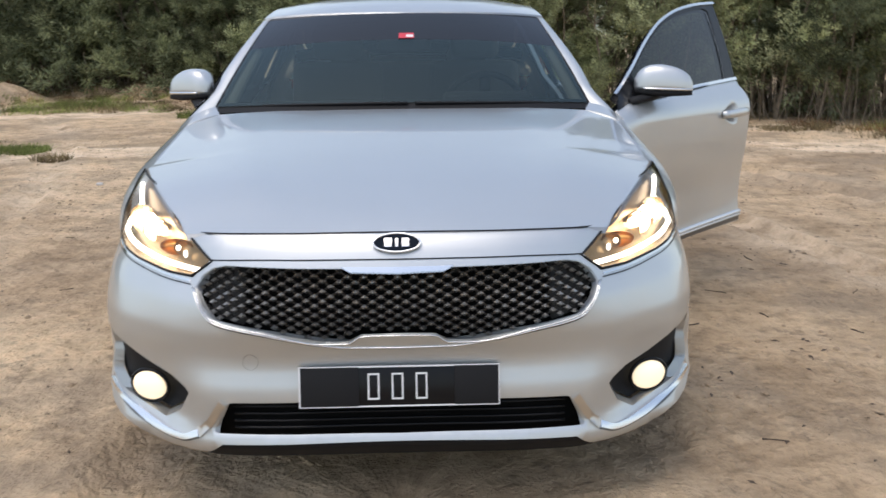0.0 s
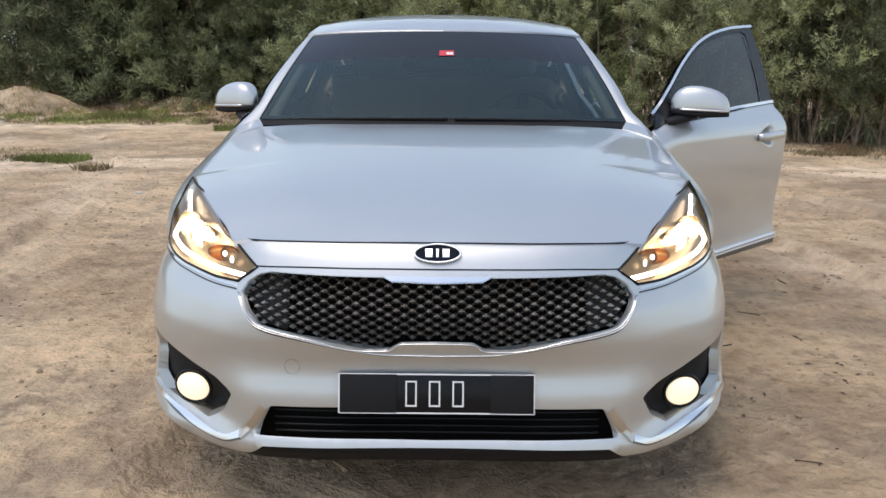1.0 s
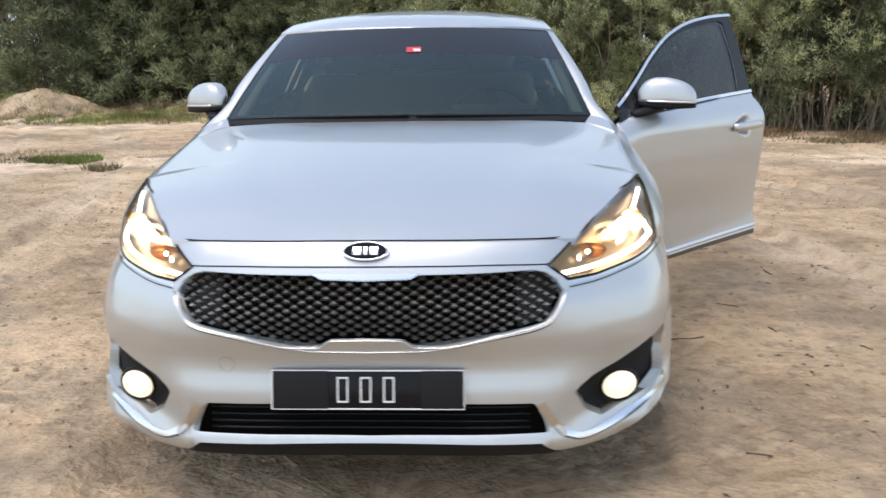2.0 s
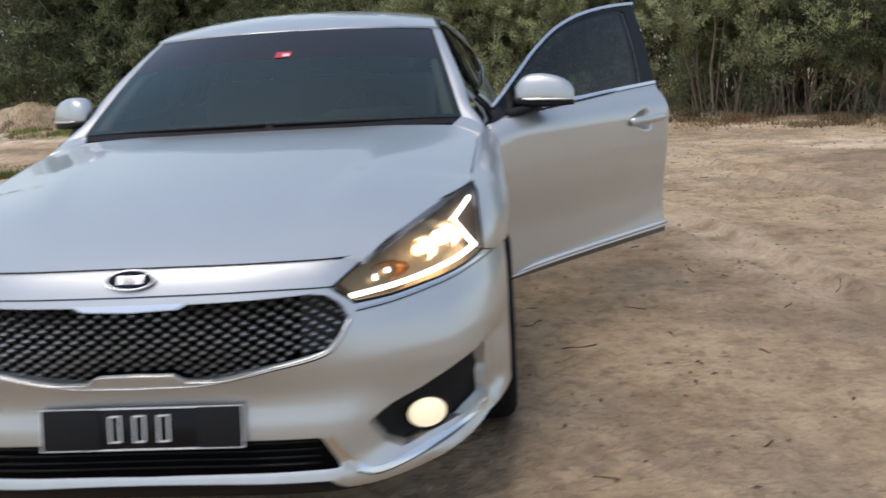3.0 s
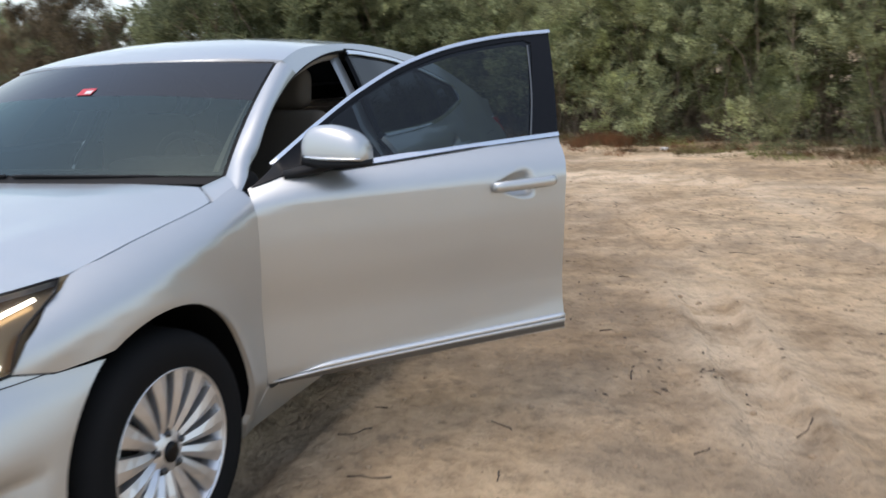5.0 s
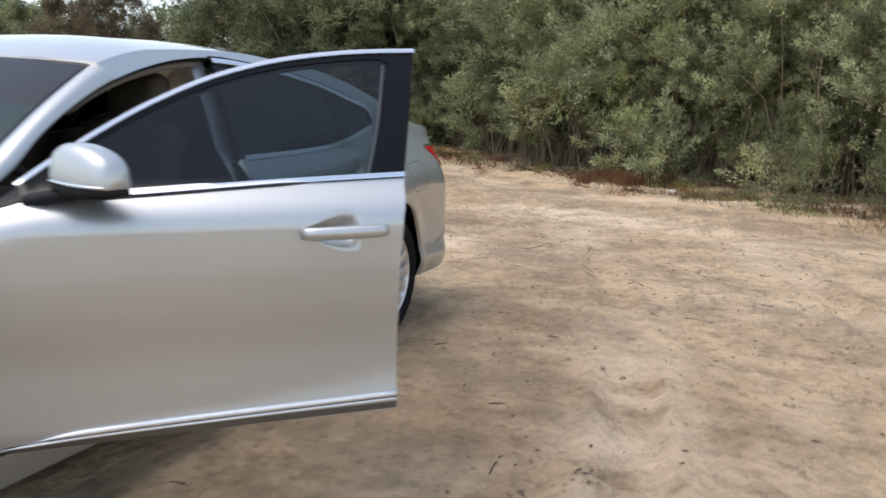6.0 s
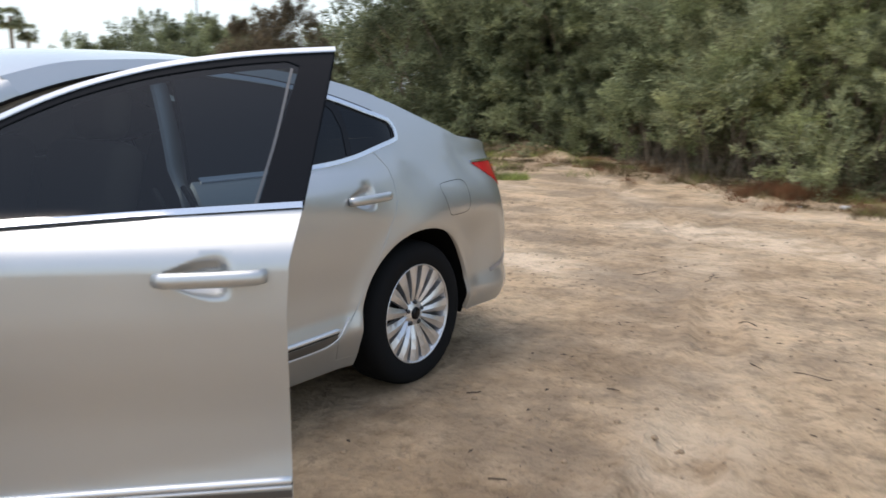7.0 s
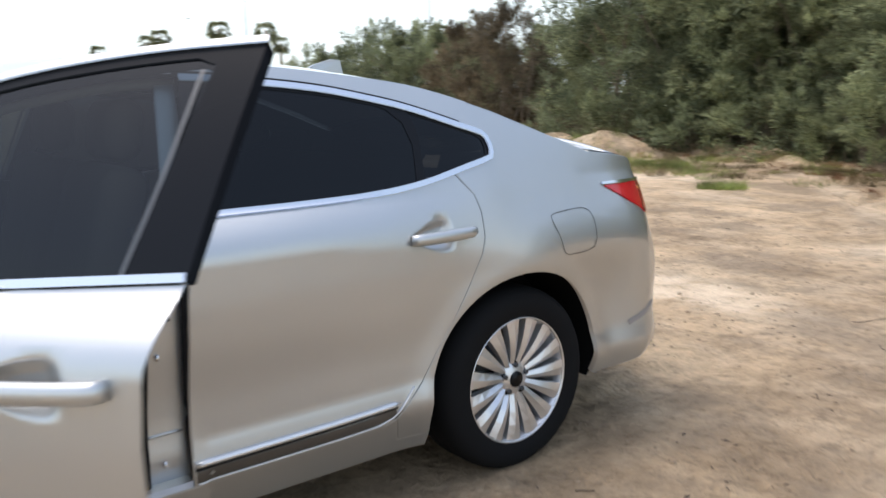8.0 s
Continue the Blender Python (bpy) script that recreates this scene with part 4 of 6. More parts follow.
for k, rdoor in zip((1, -1), rears):
    sk = lambda y, z: (k * side_x(y, z), y, z)
    fl = k < 0
    for nm, poly in (("window_glass", rear_glass), ("quarter_glass", q_glass)):
        pane = panel(nm, sk, poly, PRIVACY, rdoor, "dark tinted pane", flip=fl, lift=-0.006, flange=0, step=0.06, edge=0.05)
    panel("window_frame", sk, surround, GLOSSBLACK, rdoor, "black window frame", holes=[rear_glass, q_glass], flip=fl, lift=-0.003, flange=0.02, step=0.5, edge=0.03)
    strip("window_chrome", sk, [(pillar_y(1.39, 0.004), 1.387)] + [(y, DOOR_TOP(y)) for y in np.linspace(2.82, 3.60, 12)] + [(3.68, 1.203), (3.708, 1.190), (3.719, 1.155), (3.711, 1.119), (3.67, 1.106)] + [(y, RWIN_LOW(y)) for y in np.linspace(3.60, 2.66, 14)], 0.017, SATIN, rdoor, "bright window surround", lift=0.006 * k, n=90)
    strip("window_gap", sk, [(y, DOOR_TOP(y) + 0.0125) for y in np.linspace(2.70, 3.62, 14)], 0.006, BLACK, rdoor, lift=0.004 * k, n=40)
    strip("sill_groove", sk, [(2.578, 0.346), (3.0, 0.350), (3.24, 0.357)], 0.013, BLACK, rdoor, lift=0.003 * k)
    tube("sill_chrome", on_surface(sk, [(2.580, 0.357), (3.0, 0.360), (3.255, 0.366)], 24, 0.004 * k), [0.0105] * 24 + [0.002], MOULD, rdoor, "bright lower moulding", squash=0.9)
    # same painted reflection of dark ground along the rear door
    strip("sill_reflection", sk, [(2.582, 0.322), (3.0, 0.324), (3.14, 0.328), (3.235, 0.345)], 0.032, SILLDARK, rdoor, "dark ground reflection coloured in under the moulding", lift=0.0025 * k, n=30)
    # metal rod stands in for the highlight on the door's bottom edge
    tube("door_foot_highlight", on_surface(sk, [(2.585, 0.300), (3.0, 0.302), (3.16, 0.307), (3.225, 0.325), (3.27, 0.362), (3.31, 0.405)], 40, 0.002 * k), 0.0034, MOULD, rdoor, "edge highlight modelled as a thin bright rod", squash=0.9, n=6)
    door_handle(rdoor, sk, 3.302, k)

strip("door_gap", side, CUT, 0.016, DARK, car, lift=-0.006, mirror=True, flange=0)
CUTQ = [(y + 0.006, z) for y, z in CUT[:-2]]
quarter = [(3.535, 1.082)] + CUTQ[1:] + [(3.245, 0.316), (3.27, 0.225), (3.385, 0.225)] + [p for p in arch_points(RA, 196, -14, 40) if p[1] > 0.228] + [(4.20, 0.245), (4.45, 0.26), (4.60, 0.34), (4.67, 0.50), (4.68, 0.70), (4.64, 0.80), (4.60, 0.845), (4.53, 0.846), (4.364, 0.914), (4.236, 0.982), (4.60, 0.970), (4.62, 1.020), (4.55, 1.050), (4.40, 1.080), (4.21, 1.108), (4.0, 1.183), (3.78, 1.267), (3.66, 1.305)] + [(3.55, 1.335), (3.56, 1.262), (3.69, 1.210), (3.726, 1.165), (3.718, 1.128), (3.66, 1.096)]
panel("rear_quarter", side, quarter, PAINT, car, "silver rear quarter panel", mirror=True, step=0.028, edge=0.022)
sill = [(1.31, 0.220), (1.36, 0.219), (HINGE_Y + 0.005, 0.296), (2.572, 0.290), (3.10, 0.291), (3.21, 0.300), (3.241, 0.312), (3.265, 0.222), (3.385, 0.220), (3.385, 0.17), (1.31, 0.17)]
panel("sill", side, sill, PAINT, car, "silver door sill", mirror=True)
tails = panel("tail_light", side, rounded([(4.244, 0.977), (4.58, 0.970), (4.60, 0.90), (4.585, 0.845), (4.520, 0.846), (4.364, 0.916)], 0.008, 3), RED, car, "red wrap-round tail light", mirror=True, lift=0.005)
for k, tl in zip((1, -1), tails):
    sk = lambda y, z: (k * side_x(y, z), y, z)
    # amber patch paints the orange highlight on the red lens
    panel("amber_highlight", sk, rounded([(4.50, 0.952), (4.565, 0.949), (4.567, 0.936), (4.51, 0.938)], 0.006, 2), material("amber_highlight_tone", (0.8, 0.30, 0.06), 0.15, coat=1), tl, "amber highlight coloured onto the tail light", flip=k < 0, lift=0.008, step=0.05, edge=0.02)
    strip("tail_chrome", sk, [(4.236, 0.984), (4.40, 0.980), (4.585, 0.972)], 0.010, CHROME, tl, lift=0.008 * k)
for seg in ([(3.905, 0.872), (3.902, 0.898), (3.93, 0.908), (4.06, 0.914), (4.105, 0.900), (4.118, 0.87)], [(3.918, 0.84), (3.945, 0.768), (3.975, 0.758), (4.06, 0.760), (4.098, 0.77)], [(3.905, 0.872), (3.918, 0.84)], [(4.118, 0.87), (4.112, 0.80), (4.098, 0.77)]):
    strip("fuel_flap_gap", side, seg, 0.0022, BLACK, car, lift=0.0015, flange=0)
strip("rear_reflector", side, [(4.36, 0.425), (4.55, 0.475)], 0.020, material("grey_reflector", (0.30, 0.28, 0.27), 0.3), car, lift=0.004, mirror=True)

# roof, pillars, rear window, boot


def screen(u, v):
    """Windscreen: u across from -1 to 1, v from the cowl (0) to the roof (1)."""
    cy, cz, ex, ey, ez = 1.33 + 0.64 * v, 1.005 + 0.372 * v + 0.05 * v * (1 - v), 0.785 - 0.145 * v, 1.480 + 0.645 * v - 0.10 * v * (1 - v), 0.985 + 0.375 * v + 0.03 * v * (1 - v)
    k = abs(u) ** 2.2
    return (u * ex, cy + (ey - cy) * k, cz + (ez - cz) * k)


def pillar(u, v):
    """Windscreen pillar between the glass edge (u = 0) and the door opening (u = 1)."""
    a = Vector(screen(1.0, v))
    y = 1.47 + 0.68 * v
    b = Vector(side(y, OPEN_TOP(y)))
    p = a.lerp(b, u)
    d = Vector((0.62, -0.45, 0.64))
    return tuple(p + d * 0.016 * 4 * u * (1 - u))


panel("windscreen_pillar", pillar, [(0, -0.12), (1, -0.05), (1, 1.0), (0, 1.0)], PAINT, car, "silver windscreen pillar", mirror=True, step=0.08, edge=0.05)
rail = [(y, ROOF_EDGE(y)) for y in np.linspace(2.115, 3.68, 30)] + [(3.60, 1.262), (3.56, 1.258)] + [(y, OPEN_TOP(y)) for y in np.linspace(3.54, 2.15, 28)]
panel("roof_rail", side, rail, PAINT, car, "silver roof rail", mirror=True)
for k in (1, -1):
    tube("door_seal", [(k * (side_x(y, OPEN_TOP(y)) - 0.012), y, OPEN_TOP(y) - 0.004) for y in np.linspace(1.47, 2.72, 30)], 0.010, BLACK, car, "black rubber door seal")
    tube("pillar_lining", [(k * (side_x(y, OPEN_TOP(y)) - 0.050), y, OPEN_TOP(y) - 0.026) for y in np.linspace(1.95, 2.72, 24)], 0.016, HEADLINER, car, "pale pillar lining")

    tube("inner_pillar_lining", [Vector(screen(0.955 * k, v)) + Vector((0, 0.035, -0.02)) for v in np.linspace(0.0, 0.62, 12)], [0.042 - 0.0016 * i for i in range(12)], HEADLINER, car, "pale lining of the windscreen pillar", squash=0.6)


def cowl_corner(u, v):
    a = Vector(hood(0.745, 1.405)).lerp(Vector((0.795, 1.535, 1.004)), v)
    y = 1.314 + 0.160 * v
    b = Vector(side(y, HOOD_EDGE_Z(y) + 0.006 * v))
    return tuple(a.lerp(b, u) + Vector((0, 0, 0.004 * 4 * u * (1 - u))))


panel("wing_corner", cowl_corner, [(0, 0), (1, 0), (1, 1), (0, 1)], PAINT, car, "silver wing corner below the pillar", mirror=True, step=0.2, edge=0.15)


def roof_line(y0, bow):
    return [(u, y0 + bow * u * u) for u in np.linspace(-1, 1, 13)]


panel("roof", top, roof_line(1.965, 0.15) + roof_line(3.46, 0.10)[::-1], PAINT, car, "silver roof", step=0.05, edge=0.05)
panel("rear_window", top, roof_line(3.47, 0.10) + roof_line(4.14, 0.08)[::-1], PRIVACY, car, "dark rear window", step=0.06, edge=0.06, flange=0)
# unseen band, added to block bright patches in the view through the cabin
panel("rear_screen_blocker", lambda u, y: (top(u, y)[0] * 0.99, y, top(u, y)[2] - 0.010), roof_line(3.97, 0.08) + roof_line(4.17, 0.08)[::-1], BLACK, car, "black band added to block brightness at the rear window foot", step=0.08, edge=0.08, flange=0)
panel("boot_lid", top, roof_line(4.15, 0.08) + roof_line(4.80, -0.17)[::-1], PAINT, car, "silver boot lid with a small lip", step=0.05, edge=0.05)
for k in (1, -1):
    tube("boot_gap", [Vector(top(0.945 * k, y)) + Vector((0, 0, 0.0005)) for y in np.linspace(4.20, 4.62, 14)], 0.0022, BLACK, car, "dark gap beside the boot lid", n=6)
tube("boot_lip", [Vector(top(u, 4.655 - 0.05 * u * u)) + Vector((0, 0, 0.006)) for u in np.linspace(-0.93, 0.93, 25)], [0.006] + [0.016] * 23 + [0.006], PAINT, car, "silver spoiler lip on the boot edge", squash=0.7, n=10)
bm = bmesh.new()
fin = [(3.46, 1.425), (3.52, 1.458), (3.60, 1.480), (3.64, 1.476), (3.655, 1.385), (3.46, 1.395)]
va = [bm.verts.new((0.016, y, z)) if z < 1.43 else bm.verts.new((0.005, y, z)) for y, z in fin]
vb = [bm.verts.new((-v.co.x, v.co.y, v.co.z)) for v in va]
bm.faces.new(va), bm.faces.new(vb[::-1])
for i in range(len(fin)):
    bm.faces.new((va[i], vb[i], vb[(i + 1) % len(fin)], va[(i + 1) % len(fin)]))
bmesh.ops.recalc_face_normals(bm, faces=bm.faces)
part("roof_fin", bm, PAINT, car, "small silver aerial fin", flat=True)


def tail(x, z):
    return (x, 4.86 - 0.22 * (abs(x) / 0.8) ** 2.6 + 0.04 * smooth(0.75, 0.25, z) * smooth(0.2, 0.35, z) - 0.10 * smooth(0.35, 0.15, z) - 0.05 * smooth(0.7, 1.1, z), z)


panel("rear_bumper", tail, both([(0, 1.06), (0.66, 1.01), (0.72, 0.86), (0.78, 0.70), (0.79, 0.45), (0.77, 0.26), (0, 0.22)]), PAINT, car, "silver rear bumper", flip=True)
panel("cowl", lambda x, y: (x, y, 0.985 - 0.09 * x * x), both([(0, 1.29), (0.45, 1.32), (0.70, 1.37), (0.80, 1.46), (0.80, 1.60), (0.5, 1.47), (0, 1.38)]), BLACK, car, "black plastic cowl below the windscreen", step=0.1, edge=0.06)
for x0, x1 in ((-0.62, 0.02), (0.05, 0.66)):
    tube("wiper", [(x, 1.335 + 0.30 * abs(x) ** 2.2, 1.012 - 0.035 * x * x) for x in np.linspace(x0, x1, 14)], 0.0055, BLACK, car, "black wiper arm")
ws = panel("windscreen", screen, [(-0.985, 0.02), (0.985, 0.02), (0.985, 0.60), (0.5, 0.635), (0, 0.645), (-0.5, 0.635), (-0.985, 0.60)], SCREEN, car, "clear windscreen", step=0.06, edge=0.06, flange=0)
wb = panel("shade_band", screen, [(-0.985, 0.60), (-0.5, 0.635), (0, 0.645), (0.5, 0.635), (0.985, 0.60), (0.985, 0.985), (-0.985, 0.985)], BAND, car, "dark blue tint band", step=0.06, edge=0.06, flange=0)
ws.visible_shadow = wb.visible_shadow = False
panel("screen_frit", screen, [(-1.02, -0.03), (1.02, -0.03), (1.02, 1.0), (-1.02, 1.0)], BLACK, car, "black ceramic edge", holes=[[(-0.965, 0.055), (0.965, 0.055), (0.968, 0.975), (-0.968, 0.975)]], step=0.5, edge=0.06, flange=0, lift=-0.004)
stick = panel("screen_sticker", screen, [(-0.028, 0.652), (0.068, 0.652), (0.068, 0.716), (-0.028, 0.716)], material("sticker_red", (0.55, 0.03, 0.05), 0.5), car, "small red and white sticker", step=0.1, edge=0.1, flange=0, lift=0.003)
panel("sticker_bar", screen, [(0.018, 0.660), (0.064, 0.660), (0.064, 0.690), (0.018, 0.690)], material("sticker_white", (0.7, 0.66, 0.64), 0.5), stick, step=0.1, edge=0.1, flange=0, lift=0.005)

# underside, arches, engine bay
part("underbody", box_bm((1.42, 3.9, 0.05), (0, 2.45, 0.20), 0.02), DARK, car, "dark underbody")
part("engine_bay", box_bm((1.18, 0.95, 0.45), (0, 0.83, 0.45), 0.03), DARK, car, "dark engine bay")
part("firewall", box_bm((1.56, 0.06, 0.70), (0, 1.39, 0.58), 0.02), DARK, car)
part("boot_box", box_bm((1.30, 0.95, 0.62), (0, 4.15, 0.55), 0.05), DARK, car)
for c in ARCH_Y.values():
    for k in (1, -1):
        bm = bmesh.new()
        pr = [[bm.verts.new((k * (x if x < 0.8 else side_x(c + 0.41 * math.cos(a), max(0.235, HUB + 0.412 * math.sin(a))) - 0.020), c + 0.412 * math.cos(a), max(0.235, HUB + 0.412 * math.sin(a)))) for x in (0.60, 0.9)] for a in np.linspace(-0.24, 3.38, 25)]
        for a, b in zip(pr, pr[1:]):
            bm.faces.new((a[0], a[1], b[1], b[0]))
        w = [bm.verts.new((k * 0.61, c + 0.412 * math.cos(a), max(0.235, HUB + 0.412 * math.sin(a)))) for a in np.linspace(-0.24, 3.38, 25)]
        bm.faces.new(w)
        part("wheel_arch_liner", bm, DARK, car, "dark wheel arch liner")


# wheels
def spoke_mesh():
    bm = bmesh.new()
    rings = []
    for r, w, o, hgt in ((0.045, 0.0115, -0.030, 0.010), (0.075, 0.0135, -0.022, 0.014), (0.12, 0.0180, -0.012, 0.016), (0.166, 0.0240, -0.006, 0.013), (0.199, 0.0285, -0.005, 0.009), (0.2235, 0.0330, -0.004, 0.006)):
        tw = 0.010 * (r / 0.22)
        rings.append([bm.verts.new(p) for p in ((o - 0.030, r, -w), (o - 0.004, r, -w), (o + hgt * 0.5, r, -w * 0.35 + tw), (o + 0.001, r, w), (o - 0.030, r, w))])
    for a, b in zip(rings, rings[1:]):
        for j in range(4):
            bm.faces.new((a[j], b[j], b[j + 1], a[j + 1]))
    bmesh.ops.recalc_face_normals(bm, faces=bm.faces)
    me = bpy.data.meshes.new("spoke")
    bm.to_mesh(me)
    bm.free()
    me.materials.append(ALLOY)
    return me


SPOKE = spoke_mesh()


def wheel(c, k):
    """One alloy wheel with its tyre; built about the origin facing +x, then set in place."""
    m = Matrix.Translation((k * (0.934 if c == FA else 0.926), c + (0.006 if c == RA else 0.0), HUB)) @ Matrix.Rotation(0 if k > 0 else math.pi, 4, "Z")
    rim = part("wheel", lathe([(0.230, 0.0), (0.2285, 0.004), (0.225, 0.002), (0.217, -0.016), (0.208, -0.05), (0.199, -0.12), (0.199, -0.20)], 64), ALLOY, car, "silver multi-spoke alloy wheel")
    part("tyre", lathe([(0.222, -0.003), (0.232, 0.003), (0.259, 0.013), (0.292, 0.013), (0.312, 0.004), (0.326, -0.014), (0.333, -0.04), (0.335, -0.075), (0.3335, -0.079), (0.335, -0.083), (0.335, -0.12), (0.3335, -0.124), (0.335, -0.128), (0.333, -0.18), (0.322, -0.212), (0.29, -0.23), (0.23, -0.225)], 72), RUBBER, rim, "black road tyre dusty from sand")
    part("brake_disc", lathe([(0.02, -0.095), (0.150, -0.095), (0.150, -0.11), (0.0, -0.11)], 40), ALLOYDARK, rim)
    part("barrel_back", lathe([(0.0, -0.19), (0.196, -0.19)], 40), DARK, rim)
    part("hub_cap", lathe([(0.0, -0.006), (0.024, -0.007), (0.029, -0.011), (0.030, -0.04)], 28), GLOSSBLACK, rim, "black centre cap")
    part("hub", lathe([(0.030, -0.016), (0.058, -0.024), (0.070, -0.034), (0.072, -0.06)], 40), ALLOY, rim)
    for i in range(15):
        sp = link("spoke", SPOKE, None, rim)
        sp.matrix_basis = Matrix.Rotation(6.28318 * i / 15, 4, "X")
    for i in range(5):
        a = 6.28318 * i / 5 + 0.3
        part("lug_nut", lathe([(0.0, -0.012), (0.009, -0.013), (0.010, -0.035)], 10, at=(0, 0.052 * math.cos(a), 0.052 * math.sin(a))), ALLOYDARK, rim)
        # flush near-black disc paints the shade inside the nut's hole
        part("nut_well_shade", lathe([(0.0, -0.024), (0.0145, -0.0225), (0.016, -0.03)], 12, at=(0, 0.052 * math.cos(a), 0.052 * math.sin(a))), DARK, rim)
    rim.matrix_basis = m
    return rim


for c in (FA, RA):
    for k in (1, -1):
        wheel(c, k)


# cabin
def seat(x):
    base = part("seat", box_bm((0.50, 0.52, 0.16), (x, 2.22, 0.50), 0.05, 3), LEATHER, car, "beige leather front seat")
    part("backrest", box_bm((0.48, 0.14, 0.62), (x, 2.50, 0.84), 0.055, 3, turn=Matrix.Rotation(radians(-16), 4, "X")), LEATHER, base, "beige leather backrest")
    part("headrest", box_bm((0.27, 0.11, 0.19), (x, 2.61, 1.24), 0.054, 5, turn=Matrix.Rotation(radians(-10), 4, "X")), LEATHER, base, "beige leather headrest")


for x in (0.37, -0.37):
    seat(x)
bench = part("rear_bench", box_bm((1.28, 0.55, 0.18), (0, 3.10, 0.50), 0.05, 3), LEATHER, car, "beige leather rear bench")
part("backrest", box_bm((1.26, 0.16, 0.60), (0, 3.46, 0.82), 0.05, 3, turn=Matrix.Rotation(radians(-22), 4, "X")), LEATHER, bench)
for x in (0.38, -0.38):
    part("headrest", box_bm((0.26, 0.10, 0.14), (x, 3.60, 1.12), 0.04, 3), LEATHER, bench)
dash = part("dashboard", box_bm((1.44, 0.42, 0.24), (0, 1.62, 0.86), 0.06, 3), TRIM, car, "dark dashboard")
part("instrument_hood", box_bm((0.40, 0.22, 0.08), (0.37, 1.74, 0.985), 0.035, 3), TRIM, dash)
part("cabin_floor", box_bm((1.5, 2.4, 0.05), (0, 2.6, 0.27), 0.01), TRIM, car, "dark carpet")
part("centre_console", box_bm((0.24, 0.95, 0.22), (0, 2.05, 0.56), 0.04, 2), TRIM, car)
part("parcel_shelf", box_bm((1.25, 0.5, 0.03), (0, 3.80, 1.00), 0.01), TRIM, car)
panel("headlining", lambda u, y: (top(u, y)[0] * 0.97, y, top(u, y)[2] - 0.03), roof_line(2.02, 0.12) + roof_line(3.44, 0.10)[::-1], HEADLINER, car, "pale headlining", flip=True, step=0.15, edge=0.15)
wc, wt = Vector((0.37, 1.93, 0.93)), Matrix.Rotation(radians(-66), 3, "X")
wheel_rim = tube("steering_wheel", [wc + wt @ Vector((0.185 * math.cos(a), 0.185 * math.sin(a), 0)) for a in np.linspace(0, 6.2832, 40, endpoint=False)], 0.016, TRIM, car, "dark steering wheel", closed=True, up=(0, 1, 0.4))
bm = bmesh.new()
box_bm((0.34, 0.05, 0.03), turn=Matrix.Translation(wc) @ wt.to_4x4(), bevel=0.01, bm=bm)
box_bm((0.05, 0.17, 0.03), turn=Matrix.Translation(wc) @ wt.to_4x4() @ Matrix.Translation((0, -0.09, 0)), bevel=0.01, bm=bm)
box_bm((0.14, 0.11, 0.05), turn=Matrix.Translation(wc) @ wt.to_4x4(), bevel=0.02, bm=bm)
part("wheel_hub", bm, TRIM, wheel_rim)
part("inner_mirror", box_bm((0.24, 0.04, 0.07), (0.0, 1.80, 1.235), 0.019, 4), TRIM, car, "dark rear-view mirror")
for k in (1, -1):
    panel("door_jamb", lambda y, z: (k * (side_x(y, z) - 0.055), y, z), [(2.44, 0.30), (2.60, 0.30), (2.66, 1.0), (2.72, 1.385), (2.665, 1.384), (2.605, 1.06), (2.58, 0.90), (2.47, 0.80)], PAINT, car, "silver door pillar", flip=k < 0, step=0.1, edge=0.1)
    jx = lambda y, z, d=0.050: k * (side_x(y, z) - d)
    tube("jamb_seal", [(jx(2.462 + 0.05 * (z - 0.3), z, 0.045), 2.462 + 0.05 * (z - 0.3), z) for z in np.linspace(0.31, 1.0, 14)], 0.011, BLACK, car, "black rubber door seal", n=8)
    tube("jamb_seal", [(jx(2.585 + 0.055 * max(0, z - 0.75), z, 0.030), 2.585 + 0.055 * max(0, z - 0.75), z) for z in np.linspace(0.31, 1.0, 14)], 0.009, BLACK, car, "black rubber door seal", n=8)
    part("door_latch", box_bm((0.012, 0.05, 0.09), (jx(2.53, 0.80), 2.53, 0.80), 0.004, 2), TRIM, car, "dark door striker")
    tube("jamb_crease", [(jx(y, 0.44, 0.052), y, 0.44 + 0.02 * (y - 2.47)) for y in np.linspace(2.475, 2.575, 6)], 0.0045, PAINT, car, n=6)
    for bz in (0.36, 0.66):
        part("jamb_bolt", lathe([(0.0, -0.008), (0.008, -0.008), (0.010, -0.004), (0.010, 0.0)], 12), SATIN, car, "small metal bolt").matrix_basis = Matrix.Translation((jx(2.52, bz, 0.052), 2.52, bz)) @ Matrix.Rotation(k * radians(90), 4, "Z")
    panel("sill_plate", lambda y, x: (k * x, y, 0.31), [(1.45, 0.80), (1.45, 0.91), (2.58, 0.91), (2.58, 0.80)], PAINT, car, "silver inner sill", flip=k > 0, step=0.3, edge=0.3)

# ---------------------------------------------------------------- ground
RUTS = [
    curve_of((-6, 0.80), (0, 0.80), (8, 0.6), (14, -0.4)),
    curve_of((-6, -0.80), (0, -0.80), (8, -1.0), (14, -2.0)),
    curve_of((-6, 3.6), (1, 2.7), (5, 1.9), (9, 0.2), (14, -3.4)),
    curve_of((-6, 5.0), (1, 4.2), (5, 3.4), (9, 1.8), (14, -1.8)),
    curve_of((-6, -1.9), (2, -2.6), (8, -4.2), (14, -7.2)),
    curve_of((-6, -3.4), (2, -4.1), (8, -5.7), (14, -8.7)),
]
MOUNDS = ((-9.4, 16.2, 1.6, 0.50), (-11.6, 17.0, 1.3, 0.40), (-6.0, 16.9, 0.9, 0.30), (-4.9, 15.9, 0.6, 0.18), (-7.4, 17.6, 0.8, 0.25))


